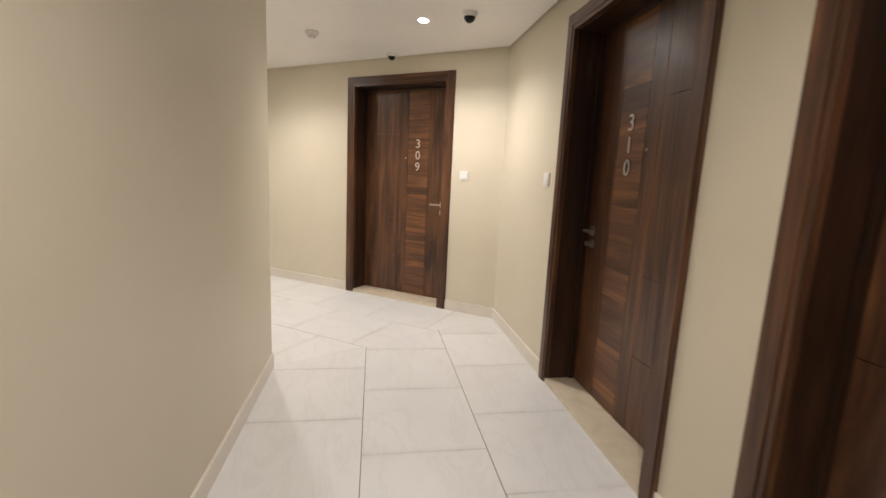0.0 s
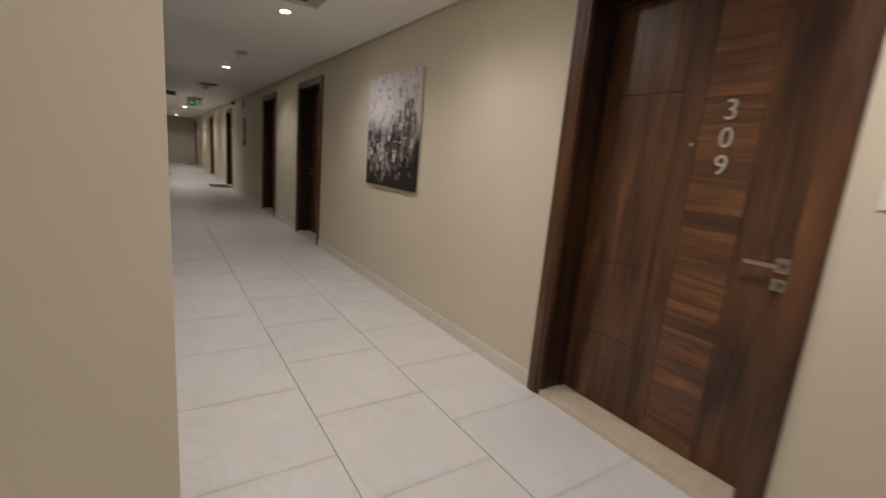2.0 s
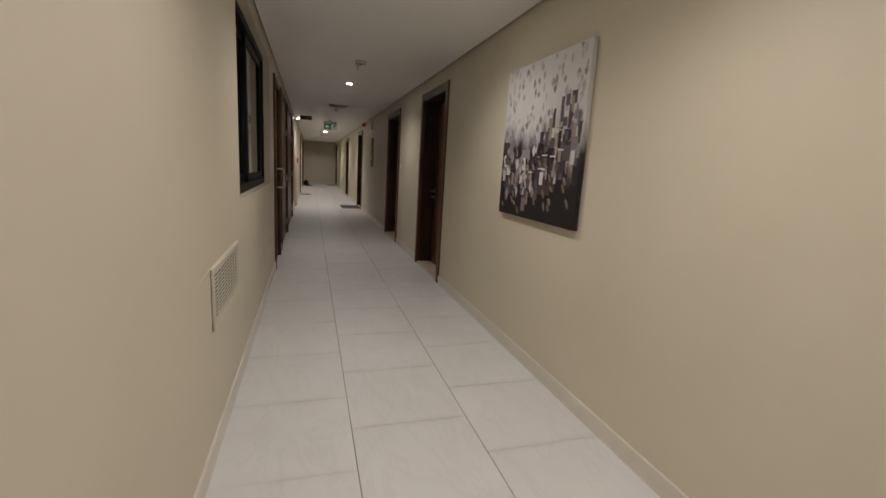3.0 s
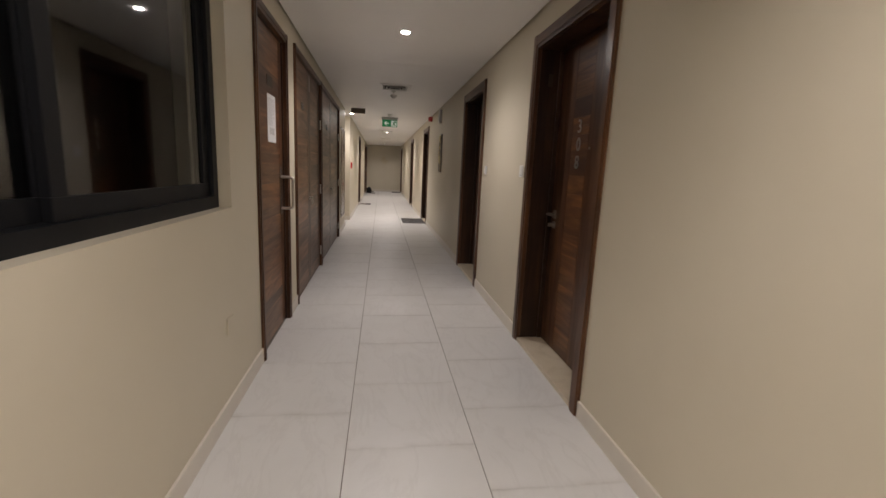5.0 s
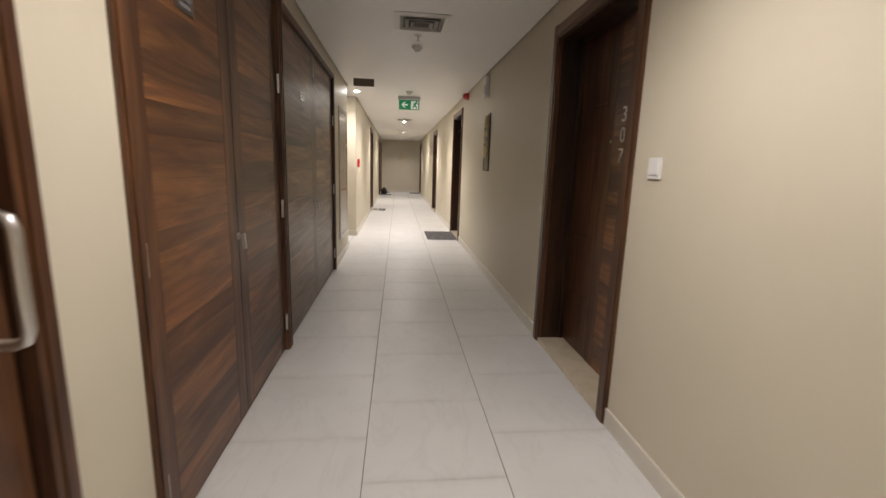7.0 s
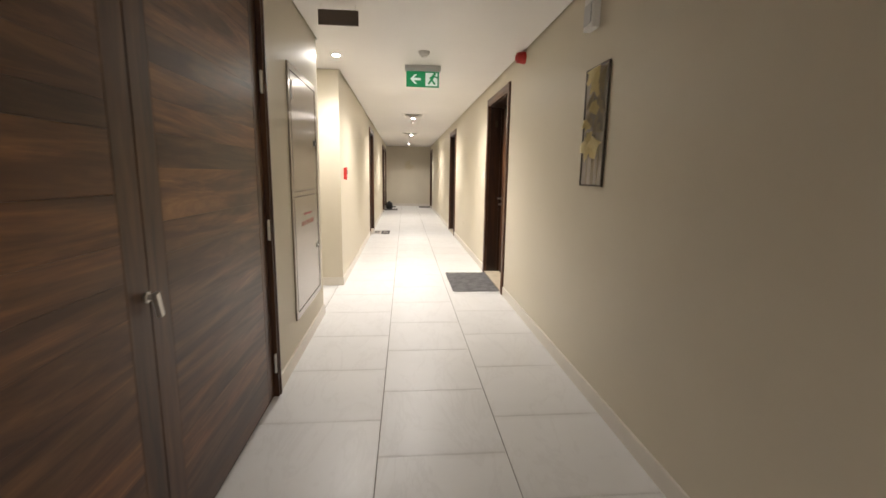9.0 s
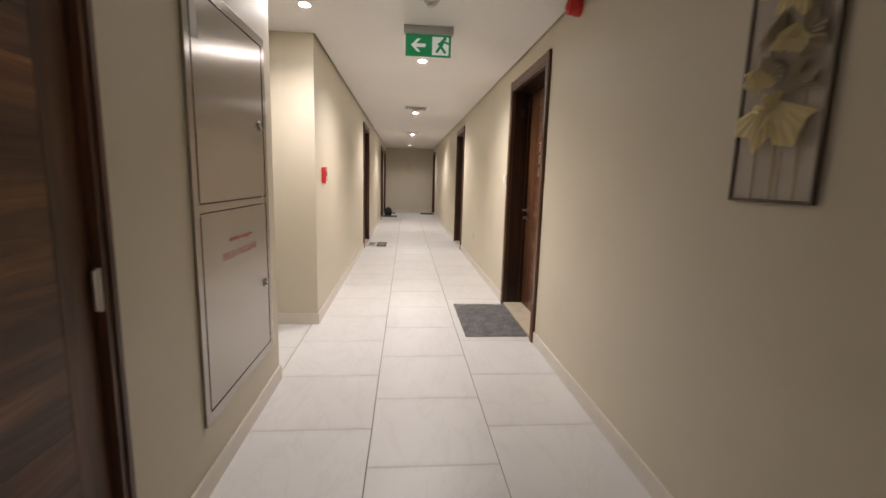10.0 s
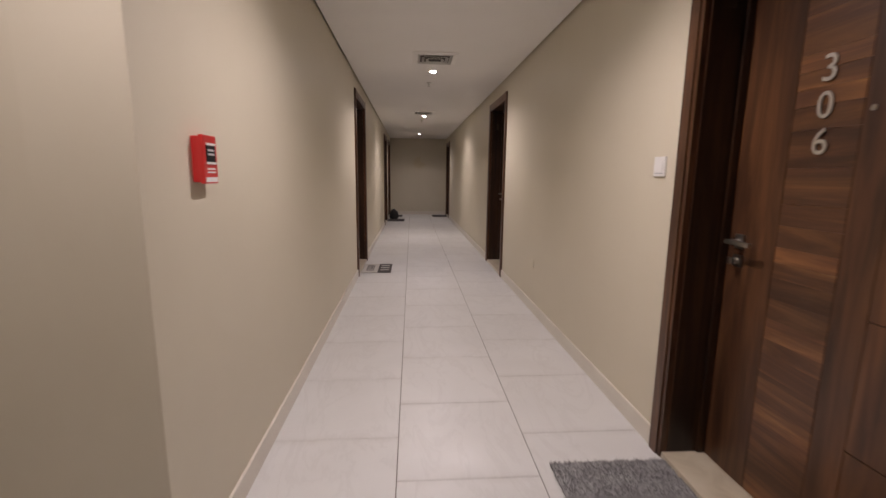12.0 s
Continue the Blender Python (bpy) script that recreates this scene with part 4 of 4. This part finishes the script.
# a shallow swelling, shaped only to give the ceiling a soft shaded band
bm = bmesh.new()
grid = [[bm.verts.new((-9.48 + 0.30 * i / 12, 1.36 + 1.25 * j / 10, CEIL - 0.0002 - 0.010 * math.sin(math.pi * i / 12) ** 2 * math.sin(math.pi * j / 10))) for j in range(11)] for i in range(13)]
for i in range(12):
    for j in range(10):
        bm.faces.new((grid[i][j], grid[i + 1][j], grid[i + 1][j + 1], grid[i][j + 1]))
tagged(done("shade_band_swelling", bm, CEILING, None, None, 0, True), "shallow swelling added to the white ceiling to shape a soft shaded band", "ceiling", kind="structure")


def sprinkler(x, y):
    bm = bmesh.new()
    add_tube(bm, (0, 0, 0), 0.032, 0.030, -0.006, 0.0, "z", 24)
    add_tube(bm, (0, 0, 0), 0.009, 0.009, -0.03, -0.006, "z", 12)
    add_box(bm, -0.014, -0.010, -0.003, 0.003, -0.045, -0.02)
    add_box(bm, 0.010, 0.014, -0.003, 0.003, -0.045, -0.02)
    add_tube(bm, (0, 0, 0), 0.017, 0.017, -0.047, -0.044, "z", 16)
    tagged(done("sprinkler_head", bm, NICKEL, None, pose(x, y, CEIL), 0, True), "small chrome sprinkler head under the ceiling", "sprinkler", "sprinkler heads")


for dx in (-7.07, -11.12, -19.32, -23.0):
    sprinkler(dx, 1.99)


def dome_camera(x, y, s=1.0):
    root = empty("dome_camera", pose(x, y, CEIL))
    tagged(root, "white ceiling security camera with a smoked dome", "security camera", "dome cameras")
    bm = bmesh.new()
    add_tube(bm, (0, 0, 0), 0.048 * s, 0.052 * s, -0.030 * s, 0.0, "z", 28)
    done("base", bm, WHITE, root, None, 0, True)
    bm = bmesh.new()
    for k in range(6):
        a, b = k * 15, (k + 1) * 15
        add_tube(bm, (0, 0, -0.030 * s), 0.038 * s * math.cos(radians(a)), max(0.038 * s * math.cos(radians(b)), 0.0005), -0.036 * s * math.sin(radians(a)), -0.036 * s * math.sin(radians(b)), "z", 24, 0, False)
    tagged(done("dome", bm, BLACK, root, None, 0, True), "smoked black dome")


dome_camera(-0.79, 2.07)
dome_camera(-1.86, 2.76, 0.85)

# exit sign
ex = empty("exit_sign", pose(-14.54, 2.01, CEIL, 0, 0, 90))
tagged(ex, "green exit sign with a white arrow under a white housing", "exit sign")
box("housing", -0.178, 0.178, -0.03, 0.03, -0.055, 0.0, GREY_PLASTIC, ex, 0.004)
box("plate", -0.164, 0.164, -0.006, 0.006, -0.205, -0.056, EXIT_GREEN, ex)
box("door_field", 0.028, 0.148, -0.0075, -0.006, -0.193, -0.068, EXIT_WHITE, ex)
bm = bmesh.new()
for p in (((-0.125, -0.13), (-0.08, -0.085), (-0.055, -0.085), (-0.088, -0.118), (-0.02, -0.118), (-0.02, -0.142), (-0.088, -0.142), (-0.055, -0.175), (-0.08, -0.175)),):
    bm.faces.new([bm.verts.new((x, -0.0078, z)) for x, z in p])
done("arrow", bm, EXIT_WHITE, ex)
bm = bmesh.new()
for a in ((-0.013, 0.013, 0.0, 0.052, 0.088, -0.135, 25), (-0.009, 0.009, 0.0, 0.058, 0.088, -0.132, 140), (-0.009, 0.009, 0.0, 0.055, 0.09, -0.13, 215), (-0.007, 0.007, 0.0, 0.048, 0.108, -0.098, 110), (-0.007, 0.007, 0.0, 0.045, 0.105, -0.096, 235), (-0.012, 0.012, 0.0, 0.022, 0.114, -0.088, 25)):
    add_box(bm, a[0], a[1], -0.0085, -0.0074, a[2], a[3], 0, pose(a[4], 0, a[5], 0, a[6], 0))
done("green_bars", bm, EXIT_GREEN, ex)

hang = empty("hanging_sign", pose(-13.0, 1.40, CEIL, 0, 0, 90))
tagged(hang, "dark brown hanging sign plate on two thin wires", "sign")
box("plate", -0.128, 0.128, -0.006, 0.006, -0.128, -0.036, BROWN_SIGN, hang, 0.001)
for x in (-0.11, 0.11):
    bm = bmesh.new()
    add_tube(bm, (x, 0, 0), 0.0012, 0.0012, -0.038, 0.0, "z", 6)
    done("wire", bm, NICKEL, hang)

# ---- floor tiles ----


def clip(poly, a, b, c):
    """The part of a polygon where a*x + b*y <= c."""
    out = []
    for i in range(len(poly)):
        p, q = poly[i], poly[(i + 1) % len(poly)]
        dp, dq = a * p[0] + b * p[1] - c, a * q[0] + b * q[1] - c
        if dp <= 0:
            out.append(p)
        if (dp < 0 < dq) or (dq < 0 < dp):
            k = dp / (dp - dq)
            out.append((p[0] + k * (q[0] - p[0]), p[1] + k * (q[1] - p[1])))
    return out


TILE_CACHE = {}


def lay(poly, mid, turn=0.0):
    """One tile, cut to poly; its own axes start at mid and run along its rows."""
    cx, cy = mid
    co, si = math.cos(radians(turn)), math.sin(radians(turn))
    key = tuple((round((p[0] - cx) * co + (p[1] - cy) * si, 3), round((p[1] - cy) * co - (p[0] - cx) * si, 3)) for p in poly)
    if key not in TILE_CACHE:
        bm = bmesh.new()
        bot = [bm.verts.new((*p, -0.0042)) for p in key]
        low = [bm.verts.new((*p, -0.001)) for p in key]
        top = [bm.verts.new((p[0] - 0.001 * (1 if p[0] > 0 else -1), p[1] - 0.001 * (1 if p[1] > 0 else -1), 0)) for p in key]
        for r, s in ((bot, low), (low, top)):
            for i in range(len(key)):
                j = (i + 1) % len(key)
                bm.faces.new((r[i], r[j], s[j], s[i]))
        bm.faces.new(top)
        bmesh.ops.recalc_face_normals(bm, faces=bm.faces)
        me = bpy.data.meshes.new("tile")
        bm.to_mesh(me)
        bm.free()
        me.materials.append(TILE)
        TILE_CACHE[key] = me
    t = new("tile", TILE_CACHE[key])
    t.parent = floor
    t.matrix_basis = pose(cx, cy, 0, 0, 0, turn)


CL, CR = (CORNER_L, LEFT), (CORNER_R, RIGHT)
# the line of the mitre between the two corridors
MA, MB = CR[1] - CL[1], -(CR[0] - CL[0])
MC = MA * CL[0] + MB * CL[1]
PITCH, COLS = 0.604, (LEFT - 0.02, 1.688, 2.276, RIGHT + 0.02)
G, GX = 0.0022, 0.0009
for c in range(3):
    start = -0.838 + (0.302 if c != 1 else 0)
    for r in range(47):
        xa = start - PITCH * r
        xb = max(xa - PITCH, END - 0.01)
        if xa <= END:
            break
        # the rows drift a little towards the doors along the corridor
        da, db = [0.0021 * max(0.0, -x - 4.0) for x in (xa, xb)]
        k0, k1 = min(c, 1), min(2 - c, 1)
        poly = [(xb + GX, COLS[c] + G + db * k0), (xa - GX, COLS[c] + G + da * k0), (xa - GX, COLS[c + 1] - G + da * k1), (xb + GX, COLS[c + 1] - G + db * k1)]
        poly = clip(poly, MA, MB, MC - 0.002)
        if len(poly) > 2:
            lay(poly, (xa - PITCH / 2, (COLS[c] + COLS[c + 1]) / 2))
OFFS = (OUT_L - 0.02, -0.073, 0.505, OUT_R + 0.02)
for c in range(3):
    for r in range(14):
        sa = -3.0 + PITCH * r + (0.302 if c == 1 else 0)
        sb = min(sa + PITCH, BACK)
        if sa >= BACK:
            break
        poly = [slant(sa + GX, OFFS[c] + G), slant(sb - GX, OFFS[c] + G), slant(sb - GX, OFFS[c + 1] - G), slant(sa + GX, OFFS[c + 1] - G)]
        poly = clip(poly, -MA, -MB, -MC - 0.002)
        if len(poly) > 2:
            lay(poly, slant(sa + PITCH / 2, (OFFS[c] + OFFS[c + 1]) / 2), TURN1)
for c, (xa, xb) in enumerate(((ALC0, -14.30), (-14.304, ALC1 - 0.12))):
    for r in range(7):
        ya = LEFT - 0.022 - PITCH * r
        yb = max(ya - PITCH, ALC_Y)
        if ya > ALC_Y:
            lay([(xb, yb + GX), (xa, yb + GX), (xa, ya - GX), (xb, ya - GX)], ((xa + xb) / 2, ya - PITCH / 2), 90)
